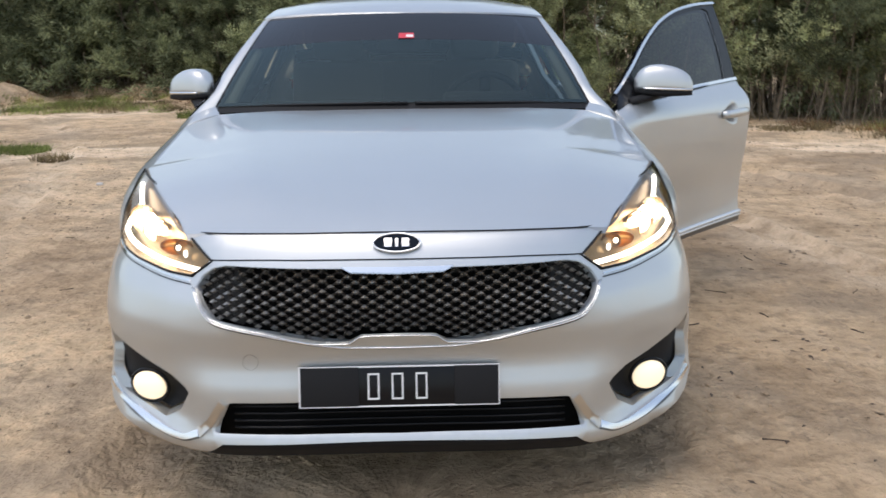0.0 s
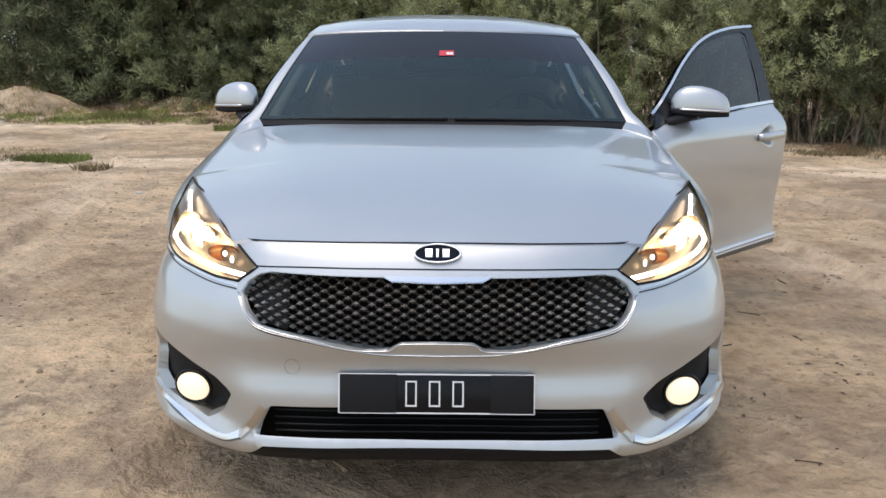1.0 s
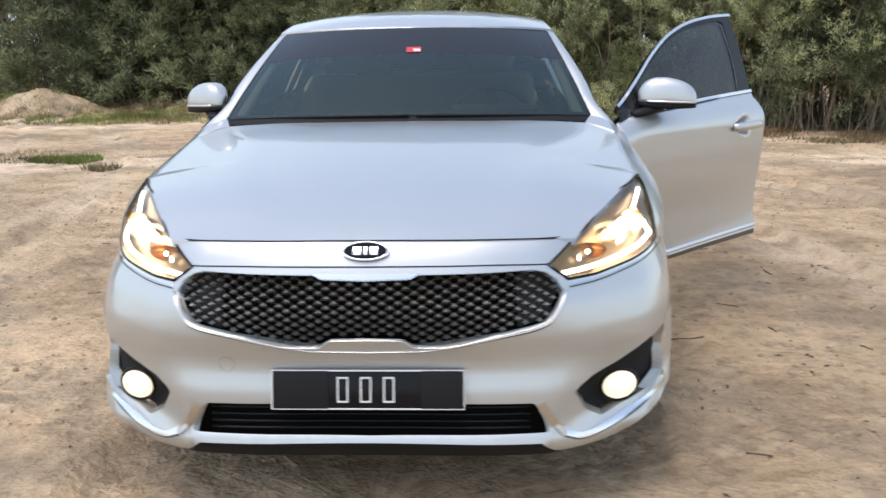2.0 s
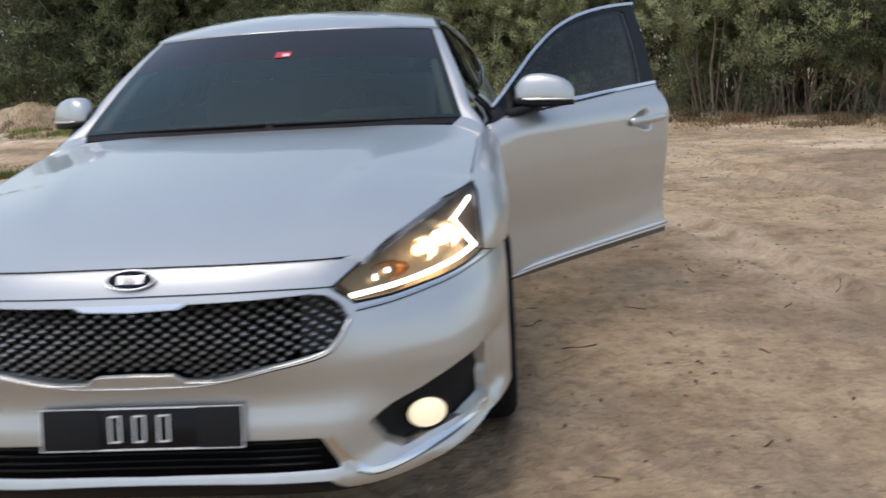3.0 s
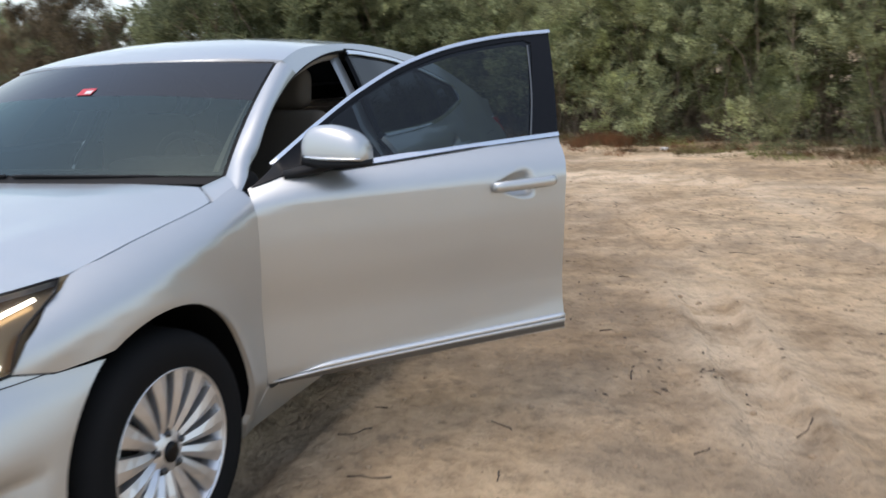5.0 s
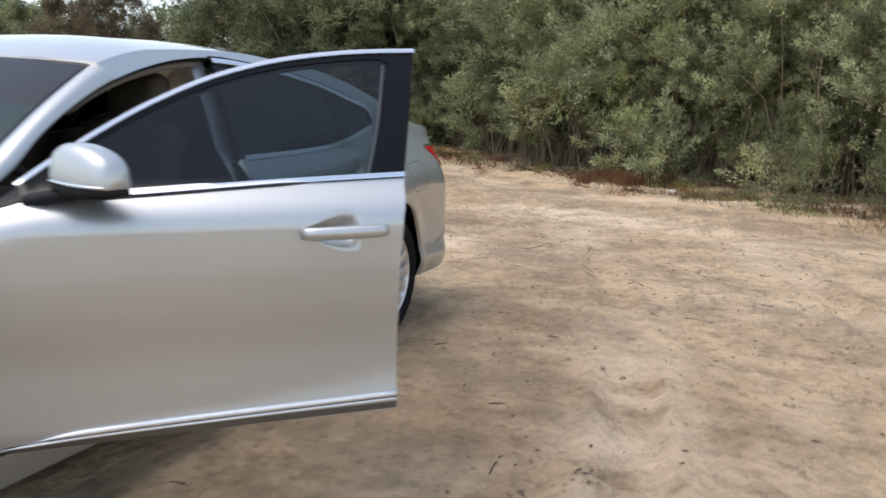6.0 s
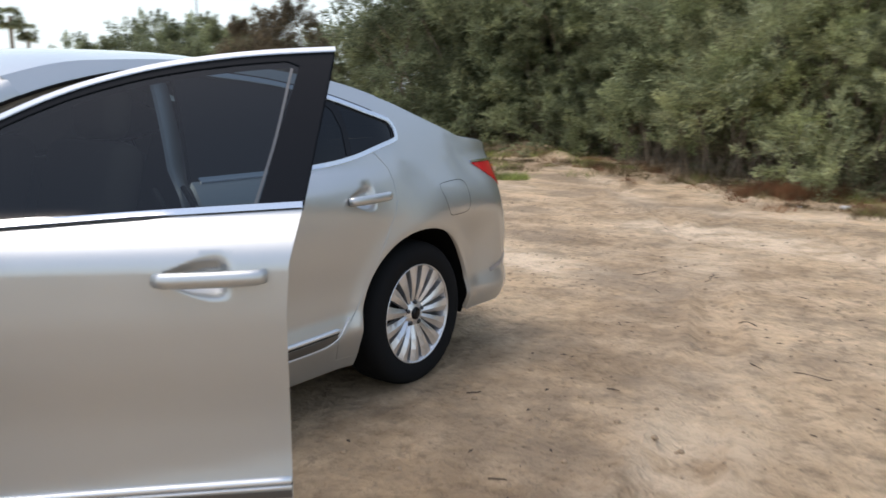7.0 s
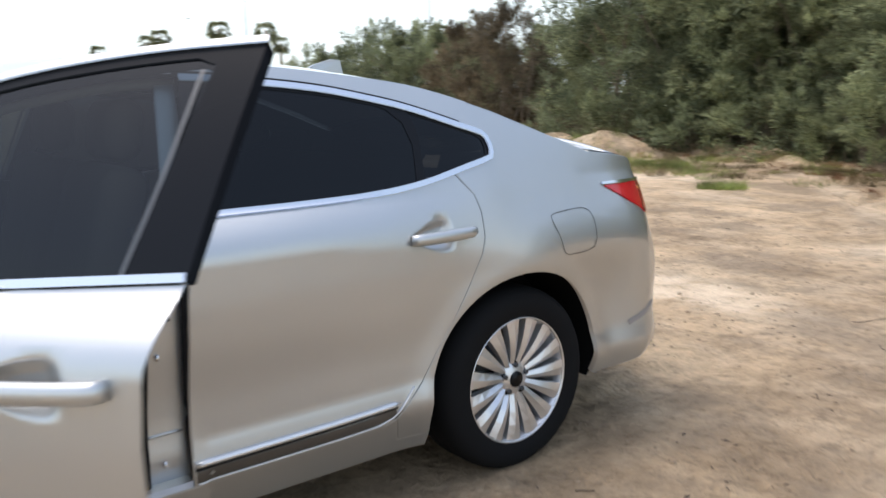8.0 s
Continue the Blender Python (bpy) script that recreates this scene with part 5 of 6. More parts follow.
def ground_height(x, y):
    r = math.hypot(x, y - 3)
    h = 0.014 * noise.noise((x * 1.1, y * 1.1, 0)) + 0.012 * noise.noise((x * 3.3, y * 3.3, 3)) + 0.009 * max(0.0, noise.noise((x * 7.5, y * 7.5, 7)) - 0.05) - 0.016 * max(0.0, noise.noise((x * 4.1, y * 4.1, 19)) - 0.28)
    for i, f in enumerate(RUTS):
        d = abs(x - f(y))
        if d < 0.30 and -6 < y < 14:
            depth = 0.034 * smooth(-0.35, 0.25, noise.noise((x * 0.4, y * 0.5, 11 + i)))
            h += depth * (0.7 * math.exp(-(((d - 0.17) / 0.05) ** 2)) - smooth(0.15, 0.09, d) * (1.0 + 0.15 * math.sin(y * 42 + 9 * d)))
    for mx, my, mr, mh in MOUNDS:
        q = math.hypot(x - mx, (y - my) * 1.25) / mr
        if q < 1:
            h += mh * (1 - q * q) ** 1.5 * (1 + 0.25 * noise.noise((x * 2, y * 2, 5)))
    if abs(x) < 1.0 and 0.2 < y < 4.4:
        h = min(h, 0.004)
    return h * smooth(70, 18, r)


def dryness(x, y):
    """How far pale dry sand covers the ground: along the tracks and in drifts across them."""
    if abs(x) > 14 or not -6 < y < 16:
        return 0.0
    band = max(smooth(0.40, 0.12, abs(x - f(y))) for f in RUTS[2:]) * smooth(-0.3, 0.35, noise.noise((x * 0.5, y * 0.45, 31)))
    drift = smooth(0.08, 0.40, noise.noise((x * 0.30 + 4, y * 0.85, 43))) * smooth(3.6, 6.0, y)
    return max(0.6 * band, drift)


def build_ground():
    def steps(lo, hi, d, far):
        return sorted({round(v, 3) for v in [*np.arange(lo, hi + 1e-6, d)]} | set(far))

    xs = sorted(set(steps(-3.2, 5.6, 0.05, ())) | set(steps(-13, 9, 0.16, (-3000, -900, -300, -120, -60, -35, -22, -16, 12, 16, 24, 40, 70, 140, 300, 900, 3000))))
    ys = sorted(set(steps(-2.6, 8.0, 0.05, ())) | set(steps(-5, 20, 0.16, (-3000, -900, -300, -100, -40, -15, -8, 24, 32, 45, 70, 120, 300, 900, 3000))))
    xs = [v for i, v in enumerate(xs) if i == 0 or v - xs[i - 1] > 0.02]
    ys = [v for i, v in enumerate(ys) if i == 0 or v - ys[i - 1] > 0.02]
    vs = [(x, y, ground_height(x, y)) for y in ys for x in xs]
    w = len(xs)
    fs = [(j * w + i, j * w + i + 1, (j + 1) * w + i + 1, (j + 1) * w + i) for j in range(len(ys) - 1) for i in range(w - 1)]
    me = bpy.data.meshes.new("ground")
    me.from_pydata(vs, [], fs)
    me.polygons.foreach_set("use_smooth", [True] * len(fs))
    dry = me.attributes.new("dry", "FLOAT", "POINT")
    dry.data.foreach_set("value", [dryness(x, y) for x, y, _ in vs])
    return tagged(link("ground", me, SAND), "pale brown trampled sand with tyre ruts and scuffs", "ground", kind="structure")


build_ground()


# ---------------------------------------------------------------- shrubs
def soup(name, tris, mat, parent=None, label=""):
    """One mesh out of an n x 3 x 3 array of loose triangles."""
    tris = np.asarray(tris, np.float32).reshape(-1, 3)
    me = bpy.data.meshes.new(name)
    n = len(tris) // 3
    me.vertices.add(3 * n)
    me.vertices.foreach_set("co", tris.ravel())
    me.loops.add(3 * n)
    me.loops.foreach_set("vertex_index", np.arange(3 * n, dtype=np.int32))
    me.polygons.add(n)
    me.polygons.foreach_set("loop_start", np.arange(0, 3 * n, 3, dtype=np.int32))
    me.update(calc_edges=True)
    return link(name, me, mat, parent, label)


def unit(a):
    return a / np.maximum(np.linalg.norm(a, axis=-1, keepdims=True), 1e-9)


def sprays(rng, base, axis, length, count, spread, size, width):
    """Feathery needles round a bent axis: thin triangles that point outwards and along."""
    t = rng.random(count) ** 0.8
    side = unit(rng.normal(size=(count, 3)))
    taper = (0.35 + 0.65 * np.sin(np.pi * np.clip(t * 0.85 + 0.12, 0, 1)))[:, None]
    at = base + axis * (t * length)[:, None] + side * (spread * taper) * rng.random((count, 1)) ** 0.6
    at[:, 2] -= 0.18 * length * t**2
    out = unit(0.75 * axis + 0.75 * side + np.array((0, 0, -0.12)) + 0.35 * rng.normal(size=(count, 3)))
    ln, wd = size * (0.6 + 0.8 * rng.random((count, 1))), width * (0.6 + 0.8 * rng.random((count, 1)))
    cross = unit(np.cross(out, rng.normal(size=(count, 3))))
    return np.stack([at - cross * wd, at + cross * wd, at + out * ln], 1)


def shrub(seed, h, w, plumes, per, leaf, size=0.10, width=0.011, label="", low=0.10):
    """A many-stemmed feathery shrub: stems with limbs, and a crown of plumes."""
    rng = np.random.default_rng(seed)
    bm = bmesh.new()

    def stem(pts, r0, r1, n=5):
        rings = []
        for i, p in enumerate(pts):
            d = unit(np.array(pts[min(i + 1, len(pts) - 1)]) - np.array(pts[max(i - 1, 0)]))
            a = unit(np.cross(d, (0.3, 0.9, 0.2)))
            b = np.cross(d, a)
            r = r0 + (r1 - r0) * i / (len(pts) - 1)
            rings.append([bm.verts.new(p + r * (a * math.cos(6.283 * j / n) + b * math.sin(6.283 * j / n))) for j in range(n)])
        for a, b in zip(rings, rings[1:]):
            for j in range(n):
                bm.faces.new((a[j], a[(j + 1) % n], b[(j + 1) % n], b[j]))

    tris, tips = [], []
    for _ in range(11):
        a, lean = rng.random() * 6.283, 0.15 + 0.75 * rng.random()
        top_r, top_h = w * 0.5 * lean, h * (0.55 + 0.4 * rng.random()) * (1.0 - 0.25 * lean)
        r0 = 0.25 * w * rng.random() ** 0.7
        foot = np.array((math.cos(a) * r0, math.sin(a) * r0, -0.05))
        b = a + rng.normal() * 0.4
        end = np.array((math.cos(b) * top_r, math.sin(b) * top_r, top_h))
        pts = [foot + (end - foot) * t + np.array((0, 0, 0.10 * h * math.sin(3.14 * t))) + rng.normal(size=3) * 0.04 * (0 < t < 1) for t in np.linspace(0, 1, 6)]
        stem(pts, 0.022 + 0.014 * rng.random(), 0.006)
        tips.append(pts)
        for _ in range(3):
            p = pts[rng.integers(2, 5)]
            q = p + np.array((rng.normal() * 0.35, rng.normal() * 0.35, 0.25 + 0.4 * rng.random()))
            stem([p, (p + q) / 2 + rng.normal(size=3) * 0.04, q], 0.012, 0.004, 3)
    for _ in range(70):
        a, r = rng.random() * 6.283, w * (0.14 + 0.34 * rng.random())
        p = np.array((math.cos(a) * r, math.sin(a) * r, 0.0))
        q = p + np.array((rng.normal() * 0.25, rng.normal() * 0.25, 0.5 + 0.7 * rng.random()))
        stem([p, (p + q) / 2 + rng.normal(size=3) * 0.05, q], 0.007, 0.002, 3)
    thing = part("tamarisk_shrub", bm, BARK, None, label)
    clumps = max(8, plumes // 27)
    skirt = clumps // 8
    for i in range(clumps):
        u = max(0.0, (i - skirt + 0.5) / (clumps - skirt))
        z = h * (low + (0.90 - low) * u ** 0.85) if i >= skirt else 0.15 + 0.45 * rng.random()
        prof = math.cos(0.5 * math.pi * max(0.0, (z / h - 0.25) / 0.80)) ** 0.95
        a, r = i * 2.39996 + rng.normal() * 0.35, 0.40 * w * prof * ((0.60 if i >= skirt else 0.85) + 0.40 * rng.random())
        heart = np.array((math.cos(a) * r, math.sin(a) * r, z))
        rad = (0.38 + 0.30 * rng.random()) * (w / 3.0)
        out = unit(np.array((math.cos(a), math.sin(a), 0.25 + 1.0 * u)))
        for _ in range(plumes // clumps):
            d = unit(rng.normal(size=3) + 0.9 * out + np.array((0, 0, 0.35)))
            base = heart + d * rad * (0.25 + 0.65 * rng.random())
            base[2] = max(base[2], 0.08)
            axis = unit(0.8 * d + np.array((0, 0, 0.45)) + rng.normal(size=3) * 0.25)
            tris.append(sprays(rng, base, axis, (0.30 + 0.25 * rng.random()) * (w / 3.0), per, 0.10 * (w / 3.0), size, width))
    soup("crown", np.concatenate(tris), leaf, thing, "feathery grey-green foliage")
    return thing


def place_shrubs():
    line = ((7.6, 7.6), (6.9, 8.2), (6.0, 8.9), (4.3, 10.2), (2.5, 11.1), (1.0, 12.0), (-0.4, 13.2), (-2.4, 15.0), (-4.0, 16.2), (-6.0, 17.3), (-8.5, 18.5), (-10.9, 19.3))
    fx, fy = curve_path(line)
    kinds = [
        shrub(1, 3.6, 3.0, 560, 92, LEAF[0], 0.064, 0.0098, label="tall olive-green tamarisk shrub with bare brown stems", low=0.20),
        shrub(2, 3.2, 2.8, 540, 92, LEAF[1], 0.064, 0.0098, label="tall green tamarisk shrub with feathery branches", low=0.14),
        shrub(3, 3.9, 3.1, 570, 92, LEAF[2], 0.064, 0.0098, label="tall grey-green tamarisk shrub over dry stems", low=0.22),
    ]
    homes = []
    rng = random.Random(5)
    for i in range(17):
        t = (i + 0.5) / 17
        homes.append((fx(t) + 0.35, fy(t) + 1.35 + rng.uniform(-0.25, 0.35), rng.uniform(0.78, 1.0)))
    for i in range(15):
        t = (i + 0.7) / 15
        homes.append((fx(t) + 1.3, fy(t) + 3.2 + rng.uniform(-0.3, 0.4), rng.uniform(1.15, 1.35)))
    homes += [(-0.6, 15.4, 1.28), (-2.2, 17.4, 1.25), (0.8, 14.2, 1.25), (-3.6, 18.6, 1.15), (2.4, 14.8, 1.3), (4.4, 13.6, 1.32), (6.4, 12.3, 1.32), (8.0, 11.4, 1.3)]
    for n, (x, y, s) in enumerate(homes):
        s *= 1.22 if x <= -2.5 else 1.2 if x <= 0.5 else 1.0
        m = Matrix.Translation((x, y, -0.02)) @ Matrix.Rotation(rng.uniform(0, 6.28), 4, "Z") @ Matrix.Scale(s, 4)
        if n < 3:
            ob = kinds[n]
            ob.matrix_basis = m
        else:
            # brighter leaf tones right of x = -2.2, the dim one left of it
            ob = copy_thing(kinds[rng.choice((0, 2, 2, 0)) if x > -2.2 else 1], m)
            ob.scale = (s, s, s)
        tagged(ob, category="shrub", group="shrubs of the hedge")
    # far shrubs on the open side
    far = shrub(9, 3.8, 4.6, 460, 80, LEAF[1], 0.115, 0.016, "distant green tamarisk shrub", 0.02)
    dry = shrub(11, 4.0, 3.6, 330, 80, LEAF[3], 0.13, 0.010, "half-bare brownish tamarisk shrub", 0.05)
    first = {far: True, dry: True}
    for az, dist, s, kind in ((36.5, 23, 1.28, far), (31.5, 22, 1.3, far), (27.5, 21, 1.25, far), (46.3, 27, 1.0, dry), (48.3, 28, 0.93, dry), (36.6, 25, 1.22, far), (50.5, 38, 1.1, far), (53.5, 40, 1.15, far), (55.5, 44, 1.1, far), (58.5, 46, 1.0, far), (61.0, 50, 0.85, far), (48.5, 42, 1.0, far), (64.5, 60, 0.62, far), (68.0, 66, 0.6, far), (72.0, 70, 0.62, far), (76.0, 72, 0.6, far), (80.0, 74, 0.6, far), (39.0, 29, 0.92, far), (42.3, 30, 0.86, far), (45.4, 32, 0.82, far), (47.8, 34, 0.82, far), (52.0, 37, 0.8, far), (57.0, 43, 0.75, far), (59.8, 47, 0.7, far)):
        a = radians(az)
        x, y = 3.0 - dist * math.sin(a), 0.9 + dist * math.cos(a)
        m = Matrix.Translation((x, y, -0.03)) @ Matrix.Rotation(rng.uniform(0, 6.28), 4, "Z") @ Matrix.Scale(s, 4)
        if first[kind]:
            first[kind], ob = False, kind
            ob.matrix_basis = m
        else:
            ob = copy_thing(kind, m)
            ob.scale = (s, s, s)
        tagged(ob, category="shrub", group="distant shrubs")


LEAF.append(leaf_material("foliage_brown", (0.08, 0.065, 0.045), (0.20, 0.165, 0.115)))
place_shrubs()


# ---------------------------------------------------------------- palms and lamp posts far off
def palm(h):
    rng = np.random.default_rng(4)
    pts = [(0.02 * math.sin(3 * t), 0.0, h * t) for t in np.linspace(0, 1, 9)]
    trunk = tube("palm_tree", pts, [0.26 - 0.10 * t for t in np.linspace(0, 1, 9)], BARK, None, "tall fan palm with a ragged crown")
    tris = []
    for _ in range(46):
        a, e = rng.random() * 6.283, -0.75 + 1.75 * rng.random()
        d = np.array((math.cos(a) * math.cos(e), math.sin(a) * math.cos(e), math.sin(e)))
        stalk = np.array((0, 0, h - 0.1)) + d * 0.75
        cr = unit(np.cross(d, (0, 0, 1.0)))
        up = np.cross(cr, d)
        for j in range(13):
            f = -1.25 + 2.5 * j / 12
            o = d * math.cos(f) + cr * math.sin(f)
            tip = stalk + o * (0.78 + 0.15 * rng.random()) + np.array((0, 0, -0.30 - 0.2 * abs(f)))
            wid = unit(np.cross(o, up)) * 0.045
            tris.append((stalk - wid, stalk + wid, (stalk + tip) / 2 + up * 0.08))
            tris.append((stalk + (tip - stalk) * 0.35 - wid * 1.3, stalk + (tip - stalk) * 0.35 + wid * 1.3, tip))
    soup("crown", tris, LEAF[1], trunk, "dark green fan leaves")
    return trunk


def distance():
    first = palm(8.4)
    spots = ((51.6, 92, 1.0), (63.1, 88, 1.0), (62.2, 92, 0.88), (66.1, 95, 1.08), (69.8, 90, 0.94), (70.6, 93, 0.90), (49.6, 96, 0.80), (73.5, 95, 0.8), (44.8, 96, 1.0))
    for n, (az, dist, s) in enumerate(spots):
        a = radians(az)
        m = Matrix.Translation((3 - dist * math.sin(a), 1.2 + dist * math.cos(a), 0)) @ Matrix.Rotation(n * 1.3, 4, "Z") @ Matrix.Scale(s, 4)
        if n == 0:
            first.matrix_basis = m
            ob = first
        else:
            ob = copy_thing(first, m)
            ob.scale = (s, s, s)
        tagged(ob, category="palm tree", group="distant palms")
    steel = material("galvanised_steel", (0.35, 0.36, 0.37), 0.5, 0.6)
    for az, dist in ((64.3, 80), (52.2, 80), (68.0, 110)):
        a = radians(az)
        x, y = 3 - dist * math.sin(a), 1.2 + dist * math.cos(a)
        post = tube("street_lamp", [(x, y, 0), (x, y, 6), (x, y, 11.6)], [0.11, 0.09, 0.06], steel, None, "tall grey lamp post far off")
        tagged(post, category="street lamp", group="distant lamp posts")
        part("lamp_arm", box_bm((1.4, 0.10, 0.08), (x, y, 11.6), 0.02), steel, post)


distance()


# ---------------------------------------------------------------- grass, twigs, litter
def blades(rng, x, y, r, n, h, lean=0.5):
    a, d = rng.random(n) * 6.283, r * np.sqrt(rng.random(n))
    z = np.array([ground_height(x + dd * math.cos(aa), y + dd * math.sin(aa)) for aa, dd in zip(a, d)])
    foot = np.stack([x + d * np.cos(a), y + d * np.sin(a), z - 0.01], 1)
    hh = h * (0.4 + 0.8 * rng.random(n))
    tip = foot + np.stack([rng.normal(size=n) * lean * hh, rng.normal(size=n) * lean * hh, hh], 1)
    b = rng.random(n) * 3.1416
    wd = 0.006 * np.stack([np.cos(b), np.sin(b), 0 * b], 1)
    return np.stack([foot - wd, foot + wd, tip], 1)


def grass():
    rng = np.random.default_rng(8)
    green, straw, rust = [], [], []
    for x, y, r, h in ((-4.70, 7.76, 0.34, 0.10), (-4.45, 7.70, 0.22, 0.09), (-5.0, 7.85, 0.20, 0.07), (-3.62, 11.95, 0.34, 0.14), (-6.3, 14.2, 0.5, 0.16), (-7.2, 13.6, 0.35, 0.12)):
        green.append(blades(rng, x, y, r, 700, h, 0.6))
    for x, y, r, h in ((-3.95, 7.08, 0.20, 0.10), (-5.5, 8.45, 0.5, 0.06), (-6.0, 8.3, 0.4, 0.05), (-5.2, 7.9, 0.35, 0.06)):
        straw.append(blades(rng, x, y, r, 300, h, 0.7))
    line = ((8.4, 6.4), (6.0, 8.8), (4.3, 10.1), (2.5, 11.0), (1.0, 11.9), (-0.4, 13.1), (-2.4, 14.9), (-4.0, 16.0), (-6.0, 17.0), (-8.5, 18.0), (-11.5, 18.6))
    fx, fy = curve_path(line)
    for _ in range(420):
        t = rng.random()
        off = rng.normal() * 0.45 - 0.05 - (0.7 * rng.random() if t > 0.55 else 0)
        x, y = fx(t) + off * 0.45, fy(t) + off
        (green if rng.random() < 0.10 else rust if rng.random() < 0.25 else straw).append(blades(rng, x, y, 0.12 + 0.20 * rng.random(), 60, 0.05 + 0.10 * rng.random(), 0.8))
    for _ in range(150):
        x, y = -10.5 + 6.5 * rng.random(), 12.8 + 3.4 * rng.random()
        (green if rng.random() < 0.4 else straw).append(blades(rng, x, y, 0.12 + 0.2 * rng.random(), 60, 0.07 + 0.10 * rng.random(), 0.7))
    for _ in range(26):
        rust.append(blades(rng, 0.55 + rng.normal() * 0.35, 12.25 - rng.normal() * 0.22, 0.15, 60, 0.20, 0.6))
    for name, tris, mat, label in (("grass", green, "grass_green", "short green grass tufts on sand"), ("dry_grass", straw, "grass_straw", "straw-coloured dry grass along the shrubs"), ("rust_weed", rust, "weed_rust", "low rust-red dry weed under the shrubs")):
        lo, hi = {"grass_green": ((0.11, 0.15, 0.045), (0.27, 0.32, 0.11)), "grass_straw": ((0.11, 0.085, 0.045), (0.27, 0.215, 0.125)), "weed_rust": ((0.16, 0.08, 0.045), (0.30, 0.15, 0.08))}[mat]
        tagged(soup(name, np.concatenate(tris), leaf_material(mat, lo, hi)), label, "grass", kind="stuff")


grass()


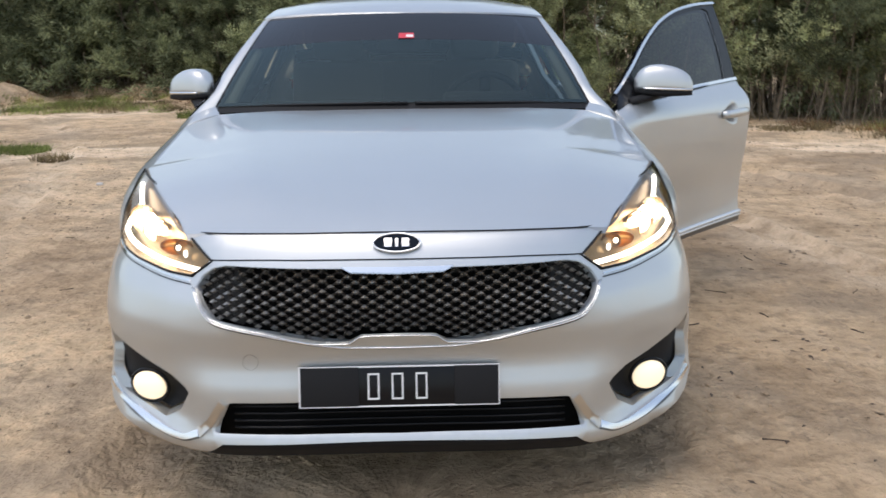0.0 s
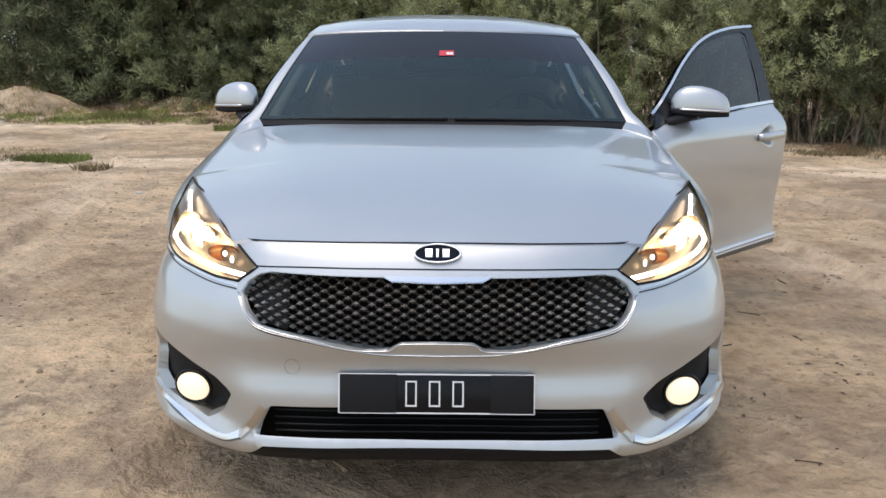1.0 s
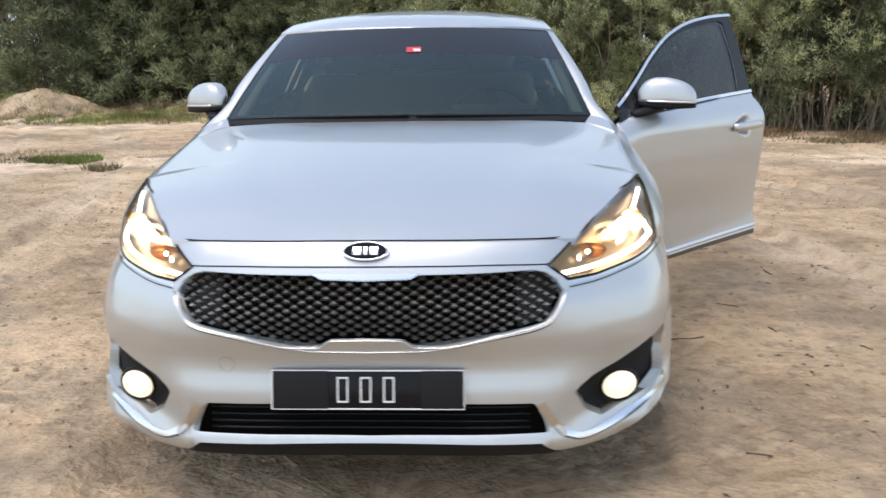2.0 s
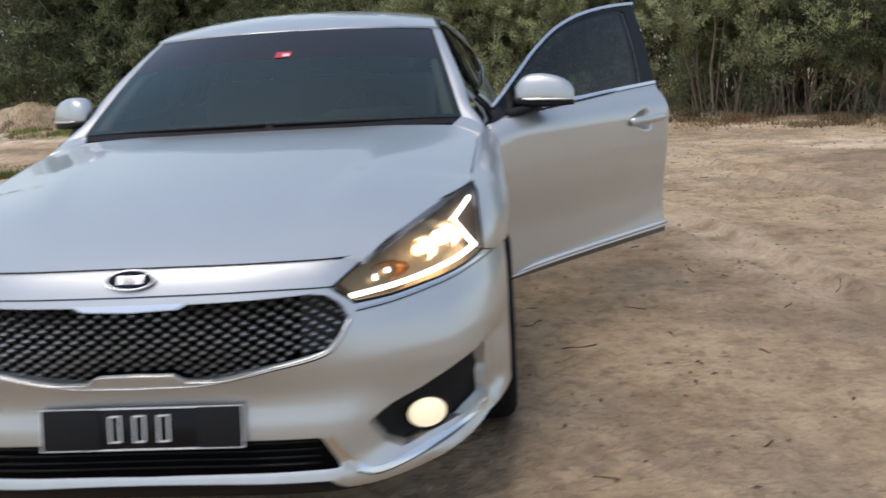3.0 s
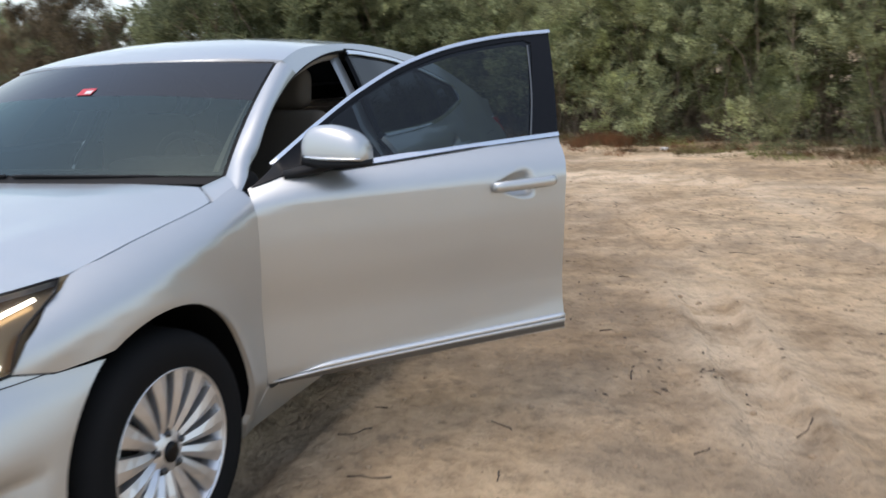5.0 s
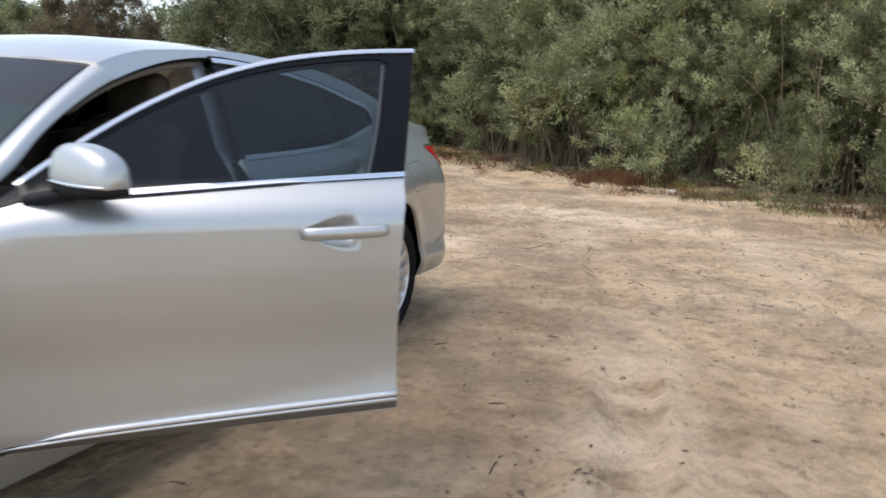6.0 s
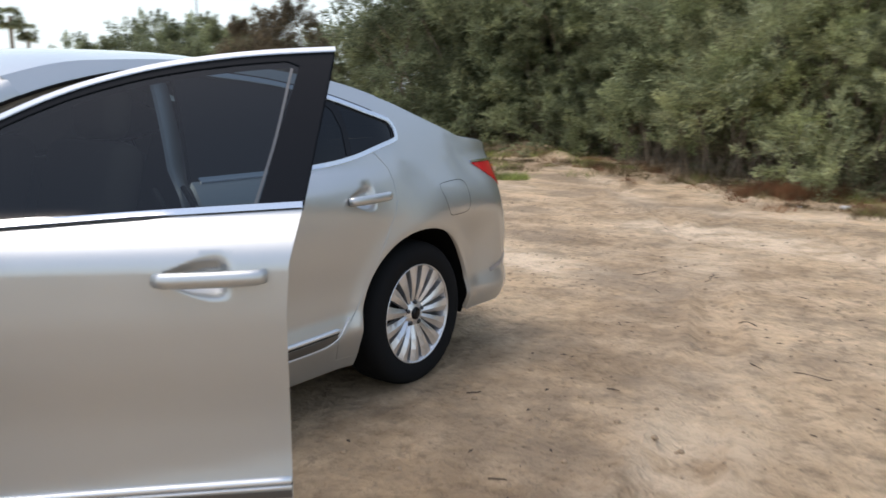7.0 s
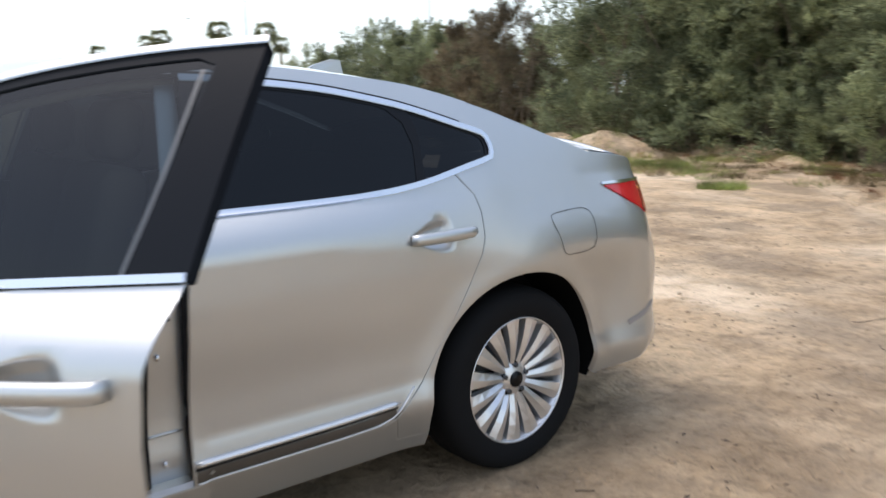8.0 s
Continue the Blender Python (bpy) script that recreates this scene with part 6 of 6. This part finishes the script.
def litter():
    rng = random.Random(21)
    wood = material("dead_wood", (0.075, 0.052, 0.036), 0.9)
    spots = [(1.644, 1.572, 0.10), (1.234, 1.469, 0.22), (1.705, 4.204, 0.09), (1.268, 8.289, 0.12), (0.877, 6.595, 0.34), (1.754, 3.145, 0.10), (1.30, 6.75, 0.40), (1.55, 1.95, 0.15), (1.05, 1.75, 0.18), (1.95, 2.55, 0.14), (2.4, 4.9, 0.25), (1.9, 5.6, 0.14), (3.1, 6.4, 0.2), (0.3, 8.6, 0.3), (2.5, 8.2, 0.25), (-1.8, 2.2, 0.1), (-2.4, 0.6, 0.12), (-1.5, -0.4, 0.1), (2.6, 2.2, 0.16), (1.2, 0.4, 0.12)]
    spots += [(rng.uniform(-4.5, 5), rng.uniform(-0.8, 10), rng.uniform(0.03, 0.13)) for _ in range(90)]
    for x, y, ln in spots:
        ln *= 0.7
        if abs(x) < 1.0 and -0.1 < y < 4.9:
            continue
        a, pts = rng.uniform(0, 6.28), []
        for t in (-0.5, -0.22, 0.05, 0.3, 0.5):
            px, py = x + ln * t * math.cos(a) + 0.06 * ln * rng.uniform(-1, 1), y + ln * t * math.sin(a) + 0.06 * ln * rng.uniform(-1, 1)
            pts.append((px, py, ground_height(px, py) + 0.003))
        tw = tube("twig", pts, [0.0015 + 0.0025 * rng.random() for _ in pts], wood, None, "dark dry twig lying on the sand", n=5)
        tagged(tw, category="twig", group="twigs on the sand")
    chips = []
    for _ in range(330):
        cx, cy, n = rng.uniform(-3.5, 5.5), rng.uniform(-0.9, 10), rng.randint(1, 9)
        for _ in range(n):
            x, y, a, s = cx + rng.gauss(0, 0.16), cy + rng.gauss(0, 0.16), rng.uniform(0, 6.28), rng.uniform(0.006, 0.024)
            if abs(x) < 1.0 and -0.1 < y < 4.9:
                continue
            z, u, v = ground_height(x, y), np.array((math.cos(a), math.sin(a), 0)), np.array((-math.sin(a), math.cos(a), 0))
            p = np.array((x, y, z + 0.002))
            chips.append(np.array((p - u * s, p + v * s * 0.3 + (0, 0, 0.004), p + u * s)))
            chips.append(np.array((p - u * s, p - v * s * 0.3, p + u * s + (0, 0, 0.003))))
    tagged(soup("plant_chips", np.array(chips), wood), "dark dry leaf and bark chips on the sand", "litter", kind="stuff")
    clod = material("sand_clod", (0.31, 0.225, 0.145), 0.95)
    bm0 = bmesh.new()
    bmesh.ops.create_icosphere(bm0, subdivisions=1, radius=1)
    me = bpy.data.meshes.new("clod")
    for v in bm0.verts:
        v.co *= 0.8 + 0.4 * rng.random()
    bm0.to_mesh(me)
    bm0.free()
    tris = []
    co = np.array([v.co[:] for v in me.vertices])
    fa = np.array([p.vertices[:] for p in me.polygons])
    for _ in range(4200):
        x, y, r = rng.uniform(-4.5, 5.6), rng.uniform(-1.6, 10), 0.004 + 0.014 * rng.random() ** 3
        if abs(x) < 1.0 and -0.1 < y < 4.9:
            continue
        q = co @ np.array(Matrix.Rotation(rng.uniform(0, 6.28), 3, "Z")).T * r * (1, 1, 0.6) + (x, y, ground_height(x, y) + 0.2 * r)
        tris.append(q[fa])
    tagged(soup("sand_clods", np.concatenate(tris), clod), "small crumbs of sand on the ground", "sand", kind="stuff")
    ribs = []
    for k in range(150):
        t, row = (k // 3) / 50, k % 3 - 1
        x, y = -1.75 + 2.1 * t + rng.gauss(0, 0.012), 0.60 - 0.40 * t + 0.075 * row + rng.gauss(0, 0.012)
        if x > -0.25 or noise.noise((x * 2.3, y * 2.3, 51)) < 0.06:
            continue
        a, ln, wd, h = 0.75 - 1.5 * (row == 0) + rng.gauss(0, 0.2), rng.uniform(0.025, 0.042), rng.uniform(0.007, 0.011), rng.uniform(0.003, 0.008)
        u, v, p = np.array((math.cos(a), math.sin(a), 0)), np.array((-math.sin(a), math.cos(a), 0)), np.array((x, y, ground_height(x, y) - 0.002))
        a0, a1, b0, b1, c0, c1 = p - u * ln - v * wd, p + u * ln - v * wd, p - u * ln + v * wd, p + u * ln + v * wd, p - u * ln * 0.8 + (0, 0, h), p + u * ln * 0.8 + (0, 0, h)
        ribs += [(a0, a1, c1), (a0, c1, c0), (b1, b0, c0), (b1, c0, c1), (b0, a0, c0), (a1, b1, c1)]
    tagged(soup("tread_prints", np.array(ribs), SAND), "ribs of sand pressed up by a tyre tread", "sand", kind="stuff")
    paper = material("white_paper", (0.72, 0.70, 0.68), 0.8)
    for x, y, s in ((1.354, 11.43, 0.07), (2.95, 10.55, 0.06), (-2.81, 5.40, 0.035), (-8.3, 13.3, 0.06), (0.9, 11.2, 0.03)):
        bm = box_bm((s * 1.5, s, s * 0.6), (x, y, ground_height(x, y) + s * 0.28), s * 0.2, 2)
        for v in bm.verts:
            v.co += Vector((rng.uniform(-1, 1), rng.uniform(-1, 1), 0)) * s * 0.15
        tagged(part("paper_scrap", bm, paper, None, "crumpled white paper scrap on the sand"), category="litter", group="paper scraps")


litter()
